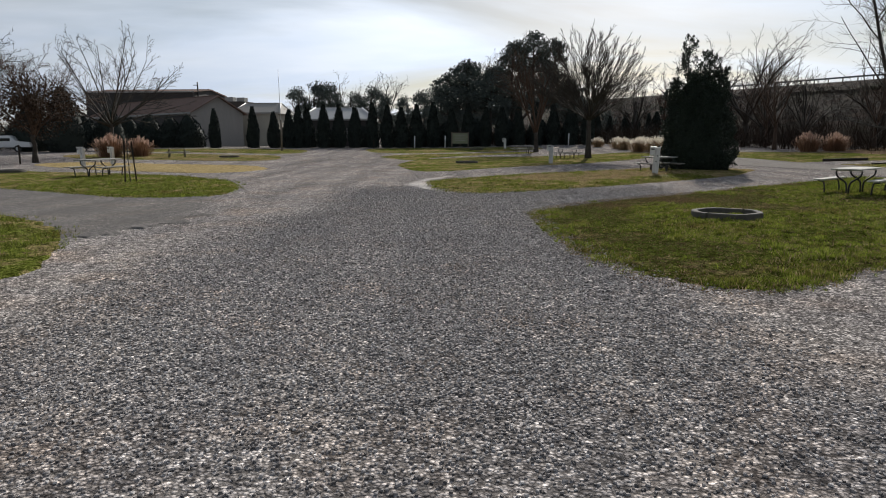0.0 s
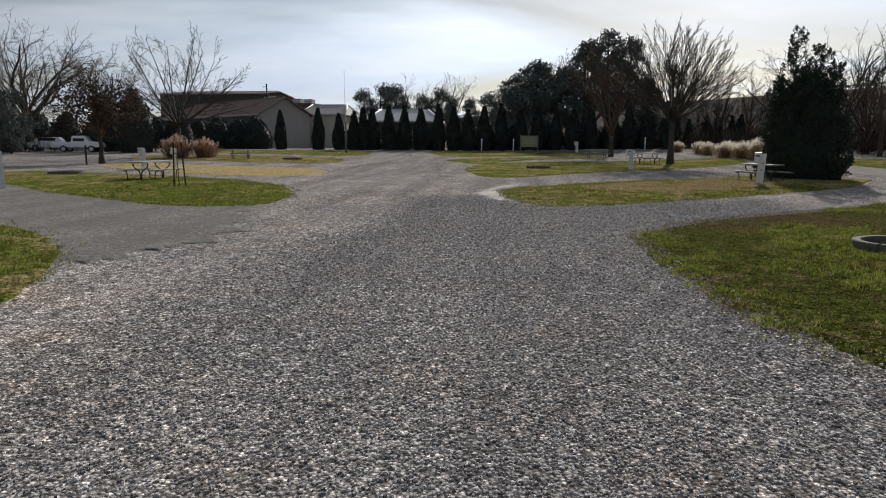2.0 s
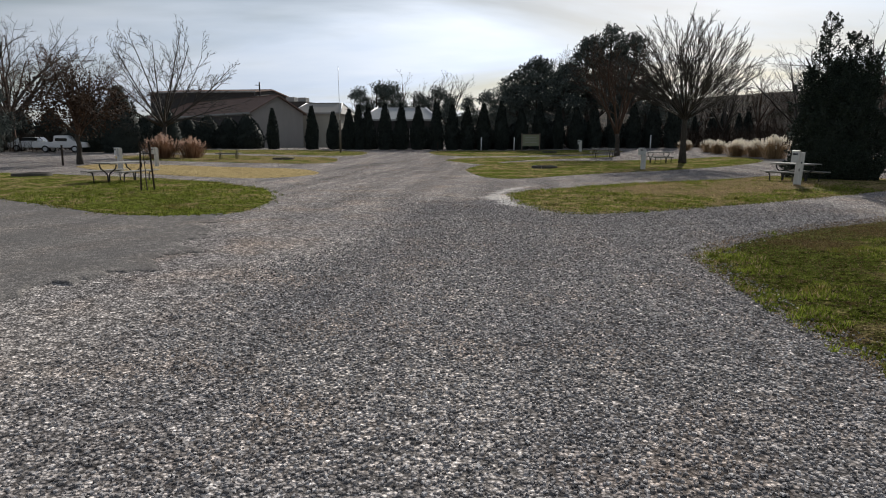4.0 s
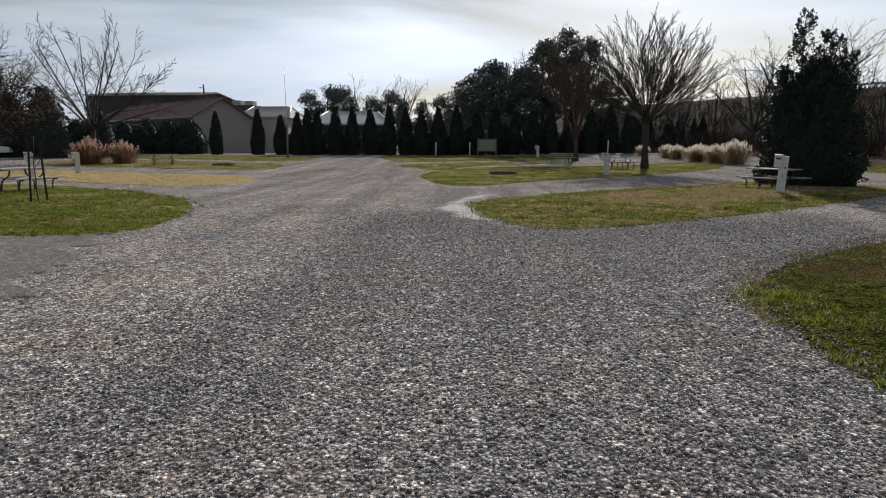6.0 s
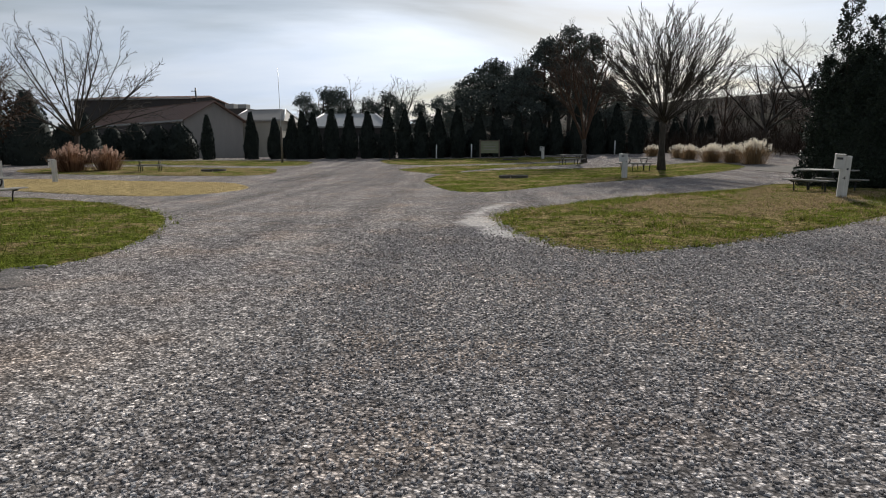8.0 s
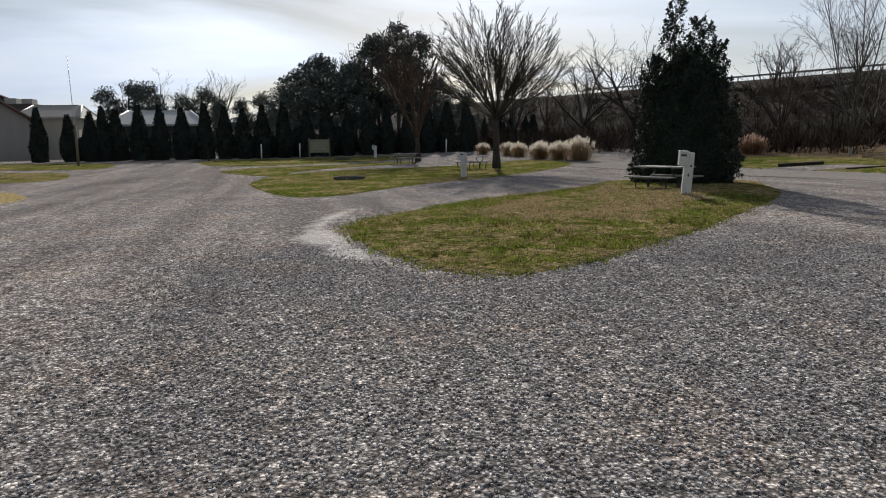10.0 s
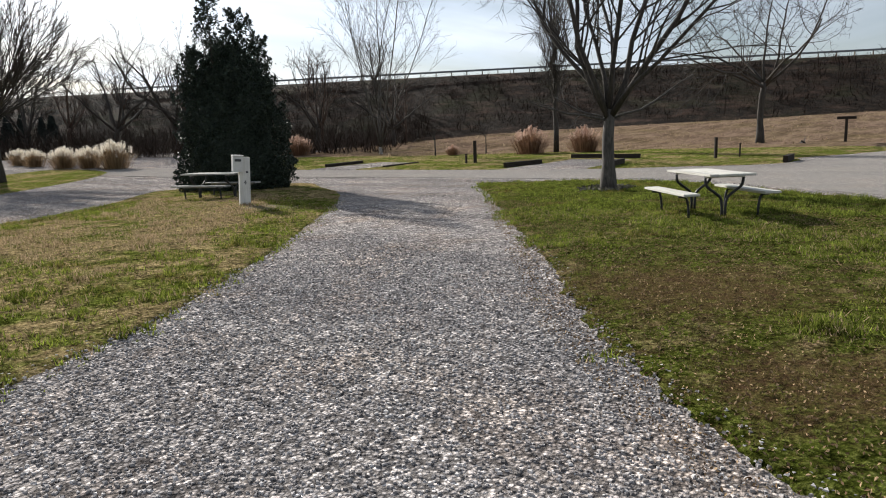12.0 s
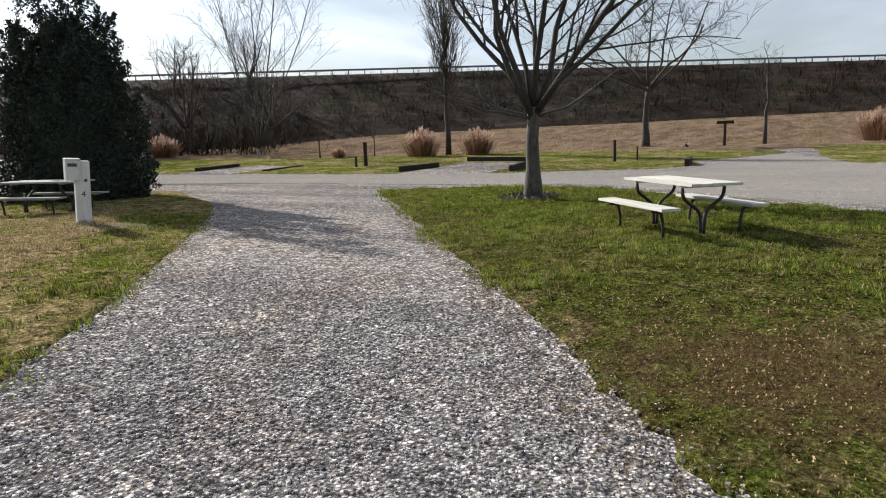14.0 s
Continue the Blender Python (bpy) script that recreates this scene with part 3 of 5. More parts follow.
def pine(m, seed, height, radius, bare, label, group, n=30, size=(0.34, 0.66)):
    """A pine: a bare lower trunk and a crown of separate needle masses."""
    rng = np.random.default_rng(seed)
    root = thing("pine_tree", m, label, "tree", group)
    t = Tubes()
    t.add([(0, 0, -0.2), (0.1, 0, height * 0.35), (0.0, 0.1, height * 0.7), (0.05, 0, height * 0.96)], [0.26, 0.21, 0.14, 0.03], 8)
    cs, ss, ou = [], [], []
    for k in range(n):
        z = bare + (1 - bare) * (k + rng.random()) / n
        a = rng.uniform(0, 2 * math.pi)
        prof = math.sin(math.pi * min(1, max(0.04, (z - bare) / (1 - bare))) ** 0.8) ** 0.6
        r = radius * prof * rng.uniform(0.35, 1.0)
        c = np.array([math.cos(a) * r, math.sin(a) * r, z * height])
        t.add([(0, 0, z * height - r * 0.25), tuple(c * np.array([0.5, 0.5, 1]) + np.array([0, 0, -0.1])), tuple(c)], [0.07, 0.05, 0.02], 4)
        w = radius * rng.uniform(0.26, 0.46)
        q = rng.normal(size=(140, 3))
        q /= np.linalg.norm(q, axis=1)[:, None]
        q *= (rng.random((140, 1)) ** 0.45) * np.array([w, w, w * 0.62])
        cs.append(q + c)
        ou.append(q / w)
        ss.append(rng.uniform(*size, 140))
    part("trunk", t.mesh("trunk", M_BARK_DARK), M_BARK_DARK, root)
    part("crown", leaf_mesh("crown", np.concatenate(cs), np.concatenate(ss), M_PINE, rng, 0.26, 0.5, np.concatenate(ou) * 0.5), M_PINE, root)
    return root


def reeds(m, seed, height, radius, plume_mat, blade_mat, label, group, blades=900, plumes=70):
    """A fountain of dry grass with feathery plumes."""
    rng = np.random.default_rng(seed)
    root = thing("grass_clump", m, label, "ornamental grass", group)
    v, f = [], []
    for k in range(blades):
        a, lean = rng.uniform(0, 2 * math.pi), rng.uniform(0.05, 1.0) ** 0.8
        d = np.array([math.cos(a), math.sin(a), 0])
        sd = np.array([-math.sin(a), math.cos(a), 0]) * rng.uniform(0.008, 0.016)
        b = d * rng.uniform(0, 0.85) * radius * (0.35 + 0.65 * lean)
        h = height * rng.uniform(0.55, 0.9) * (1 - 0.25 * lean)
        p1 = b + d * radius * lean * 0.45 + np.array([0, 0, h * 0.75])
        p2 = b + d * radius * lean * 1.0 + np.array([0, 0, h * (1.0 - 0.45 * lean * rng.random())])
        o = len(v)
        for q, w in ((b, 1.2), (p1, 1.0)):
            v += [tuple(q - sd * w), tuple(q + sd * w)]
        v.append(tuple(p2))
        f += [(o, o + 1, o + 3, o + 2), (o + 2, o + 3, o + 4)]
    part("foliage", mesh_of("foliage", v, f, blade_mat), blade_mat, root)
    if plumes:
        cs, ss = [], []
        for k in range(plumes):
            a, lean = rng.uniform(0, 2 * math.pi), rng.uniform(0, 0.95)
            d = np.array([math.cos(a), math.sin(a), 0])
            top = d * radius * lean * 0.95 + np.array([0, 0, height * (1.0 - 0.30 * lean * lean) * rng.uniform(0.78, 1.0)])
            u = rng.random((24, 1))
            drop = np.array([0, 0, -1.0]) * 0.34 * height / 1.8 - d * 0.06
            cs.append(top + u * drop + rng.normal(size=(24, 3)) * 0.035)
            ss.append(rng.uniform(0.07, 0.14, 24))
        part("plumage", leaf_mesh("plumage", np.concatenate(cs), np.concatenate(ss), plume_mat, rng, 0.35, 0.8), plume_mat, root)
    return root


# ---- ground ----
def axis(lo, hi, fine_lo, fine_hi, fine, growth=1.22):
    a = list(np.arange(fine_lo, fine_hi + 1e-6, fine))
    step = fine
    while a[-1] < hi:
        step *= growth
        a.append(min(hi, a[-1] + step))
    step = fine
    while a[0] > lo:
        step *= growth
        a.insert(0, max(lo, a[0] - step))
    return a


def drape(name, xs, ys, fn, mat):
    v = [fn(x, y) for y in ys for x in xs]
    w = len(xs)
    f = [(j * w + i, j * w + i + 1, (j + 1) * w + i + 1, (j + 1) * w + i) for j in range(len(ys) - 1) for i in range(w - 1)]
    return mesh_of(name, v, f, mat, True)


ground = part("ground", drape("ground", axis(-900, 900, -40, 115, 1.0), axis(-500, 1400, -15, 125, 1.0), lambda x, y: (x, y, ground_z(x, y)), M_GROUND), M_GROUND)
tagged(ground, "grey crushed limestone gravel ground of a camping site", "ground", "", "structure")


def outline(pts, per=10):
    """A smooth closed line through the given corners."""
    out, n = [], len(pts)
    for i in range(n):
        p0, p1, p2, p3 = (Vector((*pts[(i + k - 1) % n], 0)) for k in range(4))
        for k in range(per):
            t = k / per
            out.append(0.5 * ((2 * p1) + (p2 - p0) * t + (2 * p0 - 5 * p1 + 4 * p2 - p3) * t * t + (3 * p1 - p0 - 3 * p2 + p3) * t ** 3))
    return [(p.x, p.y) for p in out]


ISLANDS = {}


def island(name, pts, mat, label, rise=0.10, centre=None, per=26, rough=0.09):
    """A grass bed that stands a little proud of the gravel, with a ragged edge."""
    line = outline(pts, per)
    cx = centre[0] if centre else sum(p[0] for p in line) / len(line)
    cy = centre[1] if centre else sum(p[1] for p in line) / len(line)
    rag = []
    for x, y in line:
        w = noise.noise(Vector((x * 1.3, y * 1.3, 3.0))) * rough + noise.noise(Vector((x * 5, y * 5, 8.0))) * rough * 0.7 + noise.noise(Vector((x * 14, y * 14, 8.0))) * rough * 0.4
        d = Vector((x - cx, y - cy)).normalized()
        rag.append((x + d.x * w, y + d.y * w))
    ISLANDS[name + str(len(ISLANDS))] = (rag, rise, (cx, cy))
    fr = [1.0, 0.985, 0.965, 0.92, 0.82, 0.68, 0.52, 0.36, 0.2]
    v, f, n = [], [], len(rag)
    for k, s in enumerate(fr):
        for x, y in rag:
            px, py = cx + (x - cx) * s, cy + (y - cy) * s
            z = ground_z(px, py) + (-0.03 if k == 0 else island_lift(s, rise) + noise.noise(Vector((px, py, 0))) * 0.02)
            v.append((px, py, z))
    v.append((cx, cy, ground_z(cx, cy) + island_lift(0, rise)))
    for k in range(len(fr) - 1):
        for i in range(n):
            j = (i + 1) % n
            f.append((k * n + i, k * n + j, (k + 1) * n + j, (k + 1) * n + i))
    for i in range(n):
        f.append(((len(fr) - 1) * n + i, (len(fr) - 1) * n + (i + 1) % n, len(v) - 1))
    ob = part(name, mesh_of(name, v, f, mat, True), mat)
    tagged(ob, label, "lawn", "", "structure")
    return ob


def island_lift(s, rise):
    return 0.02 + (rise - 0.02) * min(1.0, (1 - s) / 0.6)


island("lawn_with_table", [(2.05, 14.4), (2.15, 12.1), (2.45, 9.9), (2.9, 8.8), (3.5, 8.35), (4.3, 8.6), (6.2, 9.9), (10, 12.0), (14.2, 15.2), (15.6, 17.6), (17.3, 20.2), (20.0, 23.8), (20.3, 26.4), (19.0, 29.6), (17.6, 29.5),
                          (14.4, 26.9), (11.3, 24.4), (8.0, 21.6), (5.7, 19.9), (4.3, 18.7), (3.0, 17.3), (2.4, 16.2)], M_TURF_WORN, "green winter lawn with brown leaf litter", 0.08, (9.5, 17.2), per=40, rough=0.12)
island("lawn_by_post_four", [(-0.3, 27.2), (-0.1, 24.2), (0.45, 22.2), (1.2, 21.7), (2.6, 22.3), (4.5, 23.7), (6.5, 25.3), (9.6, 28.0), (13.4, 31.6), (15.6, 35.0), (17.0, 37.6), (15.5, 39.6), (12.6, 40.6),
                         (8.3, 36.0), (4.6, 33.2), (2.0, 30.7), (0.6, 29.1)], M_TURF_MIX, "half-dry lawn bed, straw-coloured on top", 0.14)
island("lawn_with_ring", [(-3.0, 46.5), (-2.2, 40.0), (-1.2, 36.4), (0.4, 36.6), (3.0, 40.2), (6.2, 43.9), (10.0, 47.4), (15.6, 53.4), (18.4, 58.0), (17.4, 63.0), (12.0, 60.0), (6.8, 57.5), (2.3, 56.5), (-1.4, 53.0)],
       M_TURF, "green lawn bed round a fire ring", 0.08)
island("lawn_strip", [(-5.2, 58.0), (-4.6, 55.5), (-2.0, 51.5), (-0.6, 55.5), (2.5, 59.5), (8.5, 64.5), (7.6, 67.0), (1.0, 63.5), (-3.5, 61.5)], M_TURF, "narrow green lawn strip between gravel pads", 0.05)
island("lawn_by_board", [(-8.6, 76.5), (-7.0, 67.5), (-3.5, 64.5), (1.0, 66.5), (8.0, 70.5), (11.0, 75.0), (7.0, 79.0), (0.0, 79.5), (-6.0, 79.0)], M_TURF, "green lawn bed in front of the cypress row", 0.06)
island("lawn_with_sapling", [(-8.9, 28.6), (-7.6, 26.2), (-6.9, 24.0), (-6.5, 21.5), (-7.0, 20.4), (-8.0, 20.1), (-9.2, 20.3), (-12.2, 22.2), (-15.2, 24.1), (-20, 28), (-25, 32), (-27, 36.5), (-25, 38), (-20, 36.0), (-15.5, 34.2), (-11.8, 31.6)],
       M_TURF, "green lawn bed with a picnic table and a staked sapling", 0.10, (-13.5, 28.5))
island("lawn_corner", [(-5.0, 8.9), (-5.3, 10.3), (-6.0, 11.9), (-7.1, 13.6), (-8.3, 14.9), (-9.6, 15.7), (-14.0, 18.0), (-20, 20), (-21, 14), (-14, 8), (-7, 6.5)], M_TURF, "green lawn corner worn bare at the edge", 0.05)
island("lawn_dry", [(-10.4, 41.0), (-10.0, 37.6), (-12.0, 34.9), (-18.3, 38.0), (-24.0, 42.5), (-28, 47), (-26, 49.5), (-18.0, 46.8), (-13.0, 45.0)], M_TURF_DRY, "straw-coloured dry lawn bed", 0.06)
island("lawn_far", [(-13.2, 56.0), (-13.0, 52.5), (-15.0, 51.2), (-21.0, 52.5), (-30, 56), (-34, 62), (-28.0, 65.5), (-20.0, 62.5), (-15.0, 60.5)], M_TURF_MIX, "half-dry lawn bed with a picnic table and a fire ring", 0.05)
island("lawn_by_pole", [(-14.6, 73.0), (-13.8, 66.0), (-16.5, 64.6), (-24, 67.5), (-36, 72), (-38, 77), (-28, 79), (-18, 77)], M_TURF, "green lawn bed beside a thin pole", 0.05)
island("verge", [(23.6, 49.5), (25.0, 43.0), (25.8, 35.8), (27.0, 29.8), (28.6, 26.6), (30.4, 23.7), (33.0, 23.1), (35.6, 23.4), (39.0, 21.6), (44.0, 20.0), (47, 24), (48, 31), (45, 40), (41, 47), (36, 54), (31, 58), (25.5, 60), (22.8, 55)],
       M_TURF, "rough green verge along the gravel lane", 0.05, (34, 38))
island("verge_east", [(34.0, 17.5), (33.0, 15.6), (36, 8), (48, -2), (60, 2), (60, 12), (52, 19), (46, 18.6), (40, 18.4)], M_TURF, "rough green verge below the dry meadow", 0.05)


lane = island("gravel_lane", [(16.8, 54), (19.6, 46), (20.4, 38), (20.6, 30.5), (21.2, 26), (20.8, 23.5), (18.2, 20), (16.4, 17), (15.6, 12), (20, 6), (31, 6), (33.2, 15), (38.5, 18.6), (43, 19.6), (38, 21.6), (34, 22.7), (30, 23.2), (28.2, 26.6), (26.7, 29.8), (25.5, 36), (24.7, 43),
                              (23.2, 50), (22, 56), (18.5, 59)], M_LANE, "pale compacted gravel lane past the camping pads", 0.012, (23.0, 25.0))
tagged(lane, "", "lane")


west = island("gravel_lane_west", [(-6.3, 12.1), (-5.5, 13.2), (-5.1, 14.2), (-5.2, 15.8), (-5.8, 17.8), (-6.5, 20.2), (-7.4, 21.4), (-9.5, 21.4), (-14, 24), (-20, 28.5), (-30, 36), (-36, 34), (-28, 24), (-20, 19), (-14, 16.6), (-9, 14.2), (-7.2, 12.2)],
              M_LANE_WEST, "smooth compacted grey gravel lane between lawn beds", 0.012, (-13, 19.6), rough=0.55)
tagged(west, "", "lane")


def meadow_edge(q):
    return float(np.interp(q, [-34, -20, -6, -3, 6, 14, 60], [56.5, 56.2, 55.3, 53.0, 50.0, 53.5, 53.5]))


def meadow_pt(u, q):
    s = meadow_edge(q) + (84.0 - meadow_edge(q)) * u + noise.noise(Vector((q * 0.3, u * 3, 1))) * 0.7 * (1 - u)
    x, y = sq(s, q)
    return (x, y, ground_z(x, y) + 0.08 - (0.13 if u == 0 else 0))


tagged(part("meadow", drape("meadow", list(np.linspace(0, 1, 26)), list(np.linspace(-34, 75, 80)), meadow_pt, M_MEADOW), M_MEADOW), "dry tan meadow mown short below the road bank", "meadow", "", "structure")


def bank_pt(u, q):
    x, y = sq(79.0 + 18.6 * u, q)
    return (x, y, ground_z(x, y) + (0.25 if u > 0 else -0.2) + 0.35 * noise.noise(Vector((q * 0.35, u * 5, 0))) * math.sin(math.pi * u))


tagged(part("road_bank", drape("road_bank", list(np.linspace(0, 1, 22)), list(np.linspace(-220, 130, 180)), bank_pt, M_BANK), M_BANK), "steep road embankment under dark winter scrub", "embankment", "", "structure")


def at(x, y, rz=0.0, lift=0.0, scale=1.0):
    return Matrix.Translation((x, y, ground_z(x, y) + lift)) @ pose(0, 0, 0, 0, 0, rz) @ Matrix.Diagonal((scale, scale, scale, 1))


# ---- picnic tables ----
def pipe(points, r=0.024, sides=8, steps=5):
    """A bent steel pipe with rounded corners."""
    pts = [Vector(p) for p in points]
    out = [pts[0]]
    for a, b, c in zip(pts, pts[1:], pts[2:]):
        cut = min((b - a).length, (c - b).length, 0.3) * 0.45
        p, q = b + (a - b).normalized() * cut, b + (c - b).normalized() * cut
        for k in range(steps + 1):
            t = k / steps
            out.append(p * (1 - t) ** 2 + b * 2 * t * (1 - t) + q * t * t)
    out.append(pts[-1])
    t = Tubes()
    t.add(out, [r] * len(out), sides)
    return t.mesh("pipe", M_PIPE)


def picnic_table(m, label, group, wood, length=1.83):
    """A picnic table of planks on a frame of bent pipe; the planks run along x."""
    root = thing("picnic_table", m, label, "picnic table", group)
    w = 0.156
    plank = None
    for k in range(5):
        bm = box(length, w - 0.008, 0.038, (0, 0, 0), 0.004)
        ob = part("plank", bm, wood, root) if plank is None else new("plank", plank.data)
        if plank is None:
            plank = ob
        ob.parent = root
        ob.location = (0, (k - 2) * w, 0.745 + 0.002 * ((k * 7) % 3))
        if ob is not plank:
            bm.free()
    for sx in (-1, 1):
        part("cleat", box(0.05, 0.68, 0.035, (sx * length * 0.33, 0, 0.709), 0.004), wood, root)
    for sy in (-1, 1):
        bench = part("bench", box(length * 0.8, 0.05, 0.03, (0, sy * 0.68, 0.405), 0.004), wood, root)
        for k in (-1, 1):
            ob = new("plank", plank.data)
            ob.parent = bench
            ob.location = (0, sy * 0.68 + k * 0.068, 0.440)
            ob.scale = (1.0, 0.94, 1.0)
        for sx in (-1, 1):
            x = sx * length * 0.33
            part("bench_leg", pipe([(x, sy * 0.60, 0.0), (x, sy * 0.60, 0.2), (x, sy * 0.64, 0.385), (x, sy * 0.78, 0.393)], 0.022), M_PIPE, root)
    for sx in (-1, 1):
        x = sx * length * 0.33
        for sy in (-1, 1):
            part("leg", pipe([(x, sy * 0.33, 0.69), (x, sy * 0.31, 0.55), (x, sy * 0.05, 0.36), (x, sy * 0.028, 0.2), (x, sy * 0.028, 0.0)], 0.025), M_PIPE, root)
        part("foot_plate", box(0.10, 0.16, 0.012, (x, 0, 0.006), 0.003), M_PIPE, root)
    return root


T_GROUP = "picnic tables"
picnic_table(at(12.09, 20.52, 42.0, 0.05), "picnic table with pale bleached planks on bent black pipe legs", T_GROUP, M_PLANK)
picnic_table(at(-14.95, 30.4, 88.0, 0.07), "long weathered picnic table with black pipe legs on a lawn", T_GROUP, M_PLANK_GREY, 2.44)
picnic_table(at(10.58, 33.64, -71.0, 0.06), "grey picnic table standing close under a dark holly tree", T_GROUP, M_PLANK_GREY, 1.83)
picnic_table(at(9.7, 53.2, 20.0, 0.06), "pale picnic table with pipe legs beside a bare vase-shaped tree", T_GROUP, M_PLANK_GREY)
picnic_table(at(7.3, 62.7, 12.0, 0.04), "pale picnic table with pipe legs beyond a gravel pad", T_GROUP, M_PLANK_GREY)
picnic_table(at(-22.0, 56.6, 15.0, 0.04), "dark weathered picnic table beside two grass clumps", T_GROUP, M_PLANK_GREY)


# ---- fire rings ----
def fire_ring(m, label, radius=0.68):
    root = thing("fire_ring", m, label, "fire ring", "fire rings")
    prof = [(radius, -0.05), (radius, 0.13), (radius - 0.015, 0.145), (radius - 0.105, 0.145), (radius - 0.12, 0.13), (radius - 0.12, -0.05)]
    for half in range(2):
        v, f, n = [], [], 20
        for i in range(n + 1):
            a = math.pi * (half + 0.012 + 0.976 * i / n) + 0.6
            for r, z in prof:
                v.append((math.cos(a) * r, math.sin(a) * r, z + 0.004 * math.sin(a * 5)))
        k = len(prof)
        for i in range(n):
            for j in range(k - 1):
                f.append((i * k + j, i * k + j + 1, (i + 1) * k + j + 1, (i + 1) * k + j))
        f.append(tuple(range(k)))
        f.append(tuple(n * k + j for j in reversed(range(k))))
        part("ring_half", mesh_of("ring_half", v, f, M_RING), M_RING, root)
    v = [(math.cos(a) * radius * 0.86, math.sin(a) * radius * 0.86, 0.02) for a in np.linspace(0, 2 * math.pi, 24, endpoint=False)] + [(0.05, 0.02, 0.05)]
    part("ash_bed", mesh_of("ash_bed", v, [(i, (i + 1) % 24, 24) for i in range(24)], M_ASH), M_ASH, root)
    return root


fire_ring(at(5.96, 14.72, 0, 0.05), "low dark concrete fire ring in two halves, filled with ash")
fire_ring(at(1.7, 46.9, 40, 0.05), "low dark fire ring on a green lawn bed", 0.75)
fire_ring(at(-17.6, 56.4, 70, 0.03), "low dark fire ring on a half-dry lawn bed", 0.8)
fire_ring(at(3.6, 73.0, 10, 0.03), "low dark fire ring near the notice board", 0.72)
fire_ring(at(-21.6, 34.4, 25, 0.05), "low dark fire ring beside a picnic table", 0.8)


# ---- power pedestals ----
def text_mesh(body_text, size, depth, mat):
    cu = bpy.data.curves.new("number", "FONT")
    cu.body, cu.size, cu.extrude, cu.align_x = body_text, size, depth, "CENTER"
    ob = bpy.data.objects.new("number", cu)
    me = bpy.data.meshes.new_from_object(ob)
    bpy.data.objects.remove(ob)
    me.materials.append(mat)
    return me


def power_post(m, label, height=1.22, number="", lean=(0, 0)):
    """A white wooden post with a hooded outlet box on it."""
    root = thing("power_post", m @ pose(0, 0, 0, lean[0], lean[1], 0), label, "power pedestal", "power posts")
    part("post", box(0.25, 0.17, height + 0.15, (0, 0, height / 2 - 0.075), 0.008), M_PEDESTAL, root)
    bx = part("outlet_box", box(0.22, 0.26, 0.38, (-0.17, -0.02, height - 0.17), 0.012), M_BOX, root, "grey metal outlet box")
    part("hood", box(0.25, 0.29, 0.03, (-0.16, -0.03, height + 0.03), 0.008), M_BOX, bx)
    part("cover_strip", box(0.15, 0.008, 0.06, (-0.17, -0.153, height - 0.075), 0.002), M_BOX_DARK, bx, "dark meter strip")
    part("outlet", box(0.05, 0.01, 0.05, (0.05, -0.088, height - 0.36), 0.004), M_BOX_DARK, root, "dark outlet socket")
    if number:
        ob = part("number", text_mesh(number, 0.15, 0.002, M_INK), M_INK, root, "black painted number " + number)
        ob.matrix_basis = pose(0.0, -0.088, height - 0.66, 90, 0, 0)
    return root


power_post(at(9.5, 30.75, -24, 0.05), "leaning white wooden power post with grey outlet box, numbered 4", 1.24, "4", (1.5, 3.0))
power_post(at(7.4, 46.6, 10, 0.05), "white wooden power post with grey outlet box beside a table", 1.18)
power_post(at(6.8, 75.0, 0, 0.03), "small white power post in front of the cypress row", 1.1)
power_post(at(-22.2, 46.2, -30, 0.03), "white power post on the edge of a dry lawn", 1.14)
power_post(at(-21.0, 40.3, -30, 0.04), "white power post behind a picnic table", 1.18)
power_post(at(-17.5, 25.2, -40, 0.05), "white power post at a lawn's edge, leaning", 1.2, "", (0, -4))

# ---- staked sapling, stakes and timbers ----
def sapling(m, seed, label, height=1.7):
    root = thing("sapling", m, label, "sapling", "")
    rng = np.random.default_rng(seed)
    for x, tilt in ((-0.16, 0.03), (0.16, -0.05)):
        part("stake", box(0.045, 0.045, 1.6, (x, 0, 0.72), 0.004, Euler((tilt, tilt, 0.3))), M_TIE, root, "dark wooden stake")
    t = Tubes()
    spec = dict(BASE, levels=3, segs=[5, 4, 3], sides=[5, 4, 3], kids=[7, 3], angle=[40, 40], ratio=[0.35, 0.5], first=[0.45, 0.3], twig=0.004)
    grow(t, rng, Vector((0, 0, -0.05)), Vector((0.03, 0, 1)), height, 0.02, 0, spec)
    part("stem", t.mesh("stem", M_BARK_DARK), M_BARK_DARK, root)
    ties = part("tie", box(0.34, 0.02, 0.03, (0, 0, 1.15), 0.004), M_BOX_DARK, root, "dark rubber tie")
    return root


sapling(at(-11.6, 26.2, 20, 0.08), 5, "young bare sapling tied between two dark wooden stakes", 1.75)


def timber(x0, y0, x1, y1, label="dark creosoted timber laid along a gravel pad", h=0.2):
    z0, z1 = ground_z(x0, y0), ground_z(x1, y1)
    d = Vector((x1 - x0, y1 - y0, z1 - z0))
    root = thing("timber", Matrix.Translation(((x0 + x1) / 2, (y0 + y1) / 2, (z0 + z1) / 2)) @ d.to_track_quat("X", "Z").to_matrix().to_4x4(), label, "timber", "pad timbers")
    part("sleeper", box(d.length, 0.2, h + 0.06, (0, 0, h / 2 - 0.01), 0.012), M_TIE, root)
    return root


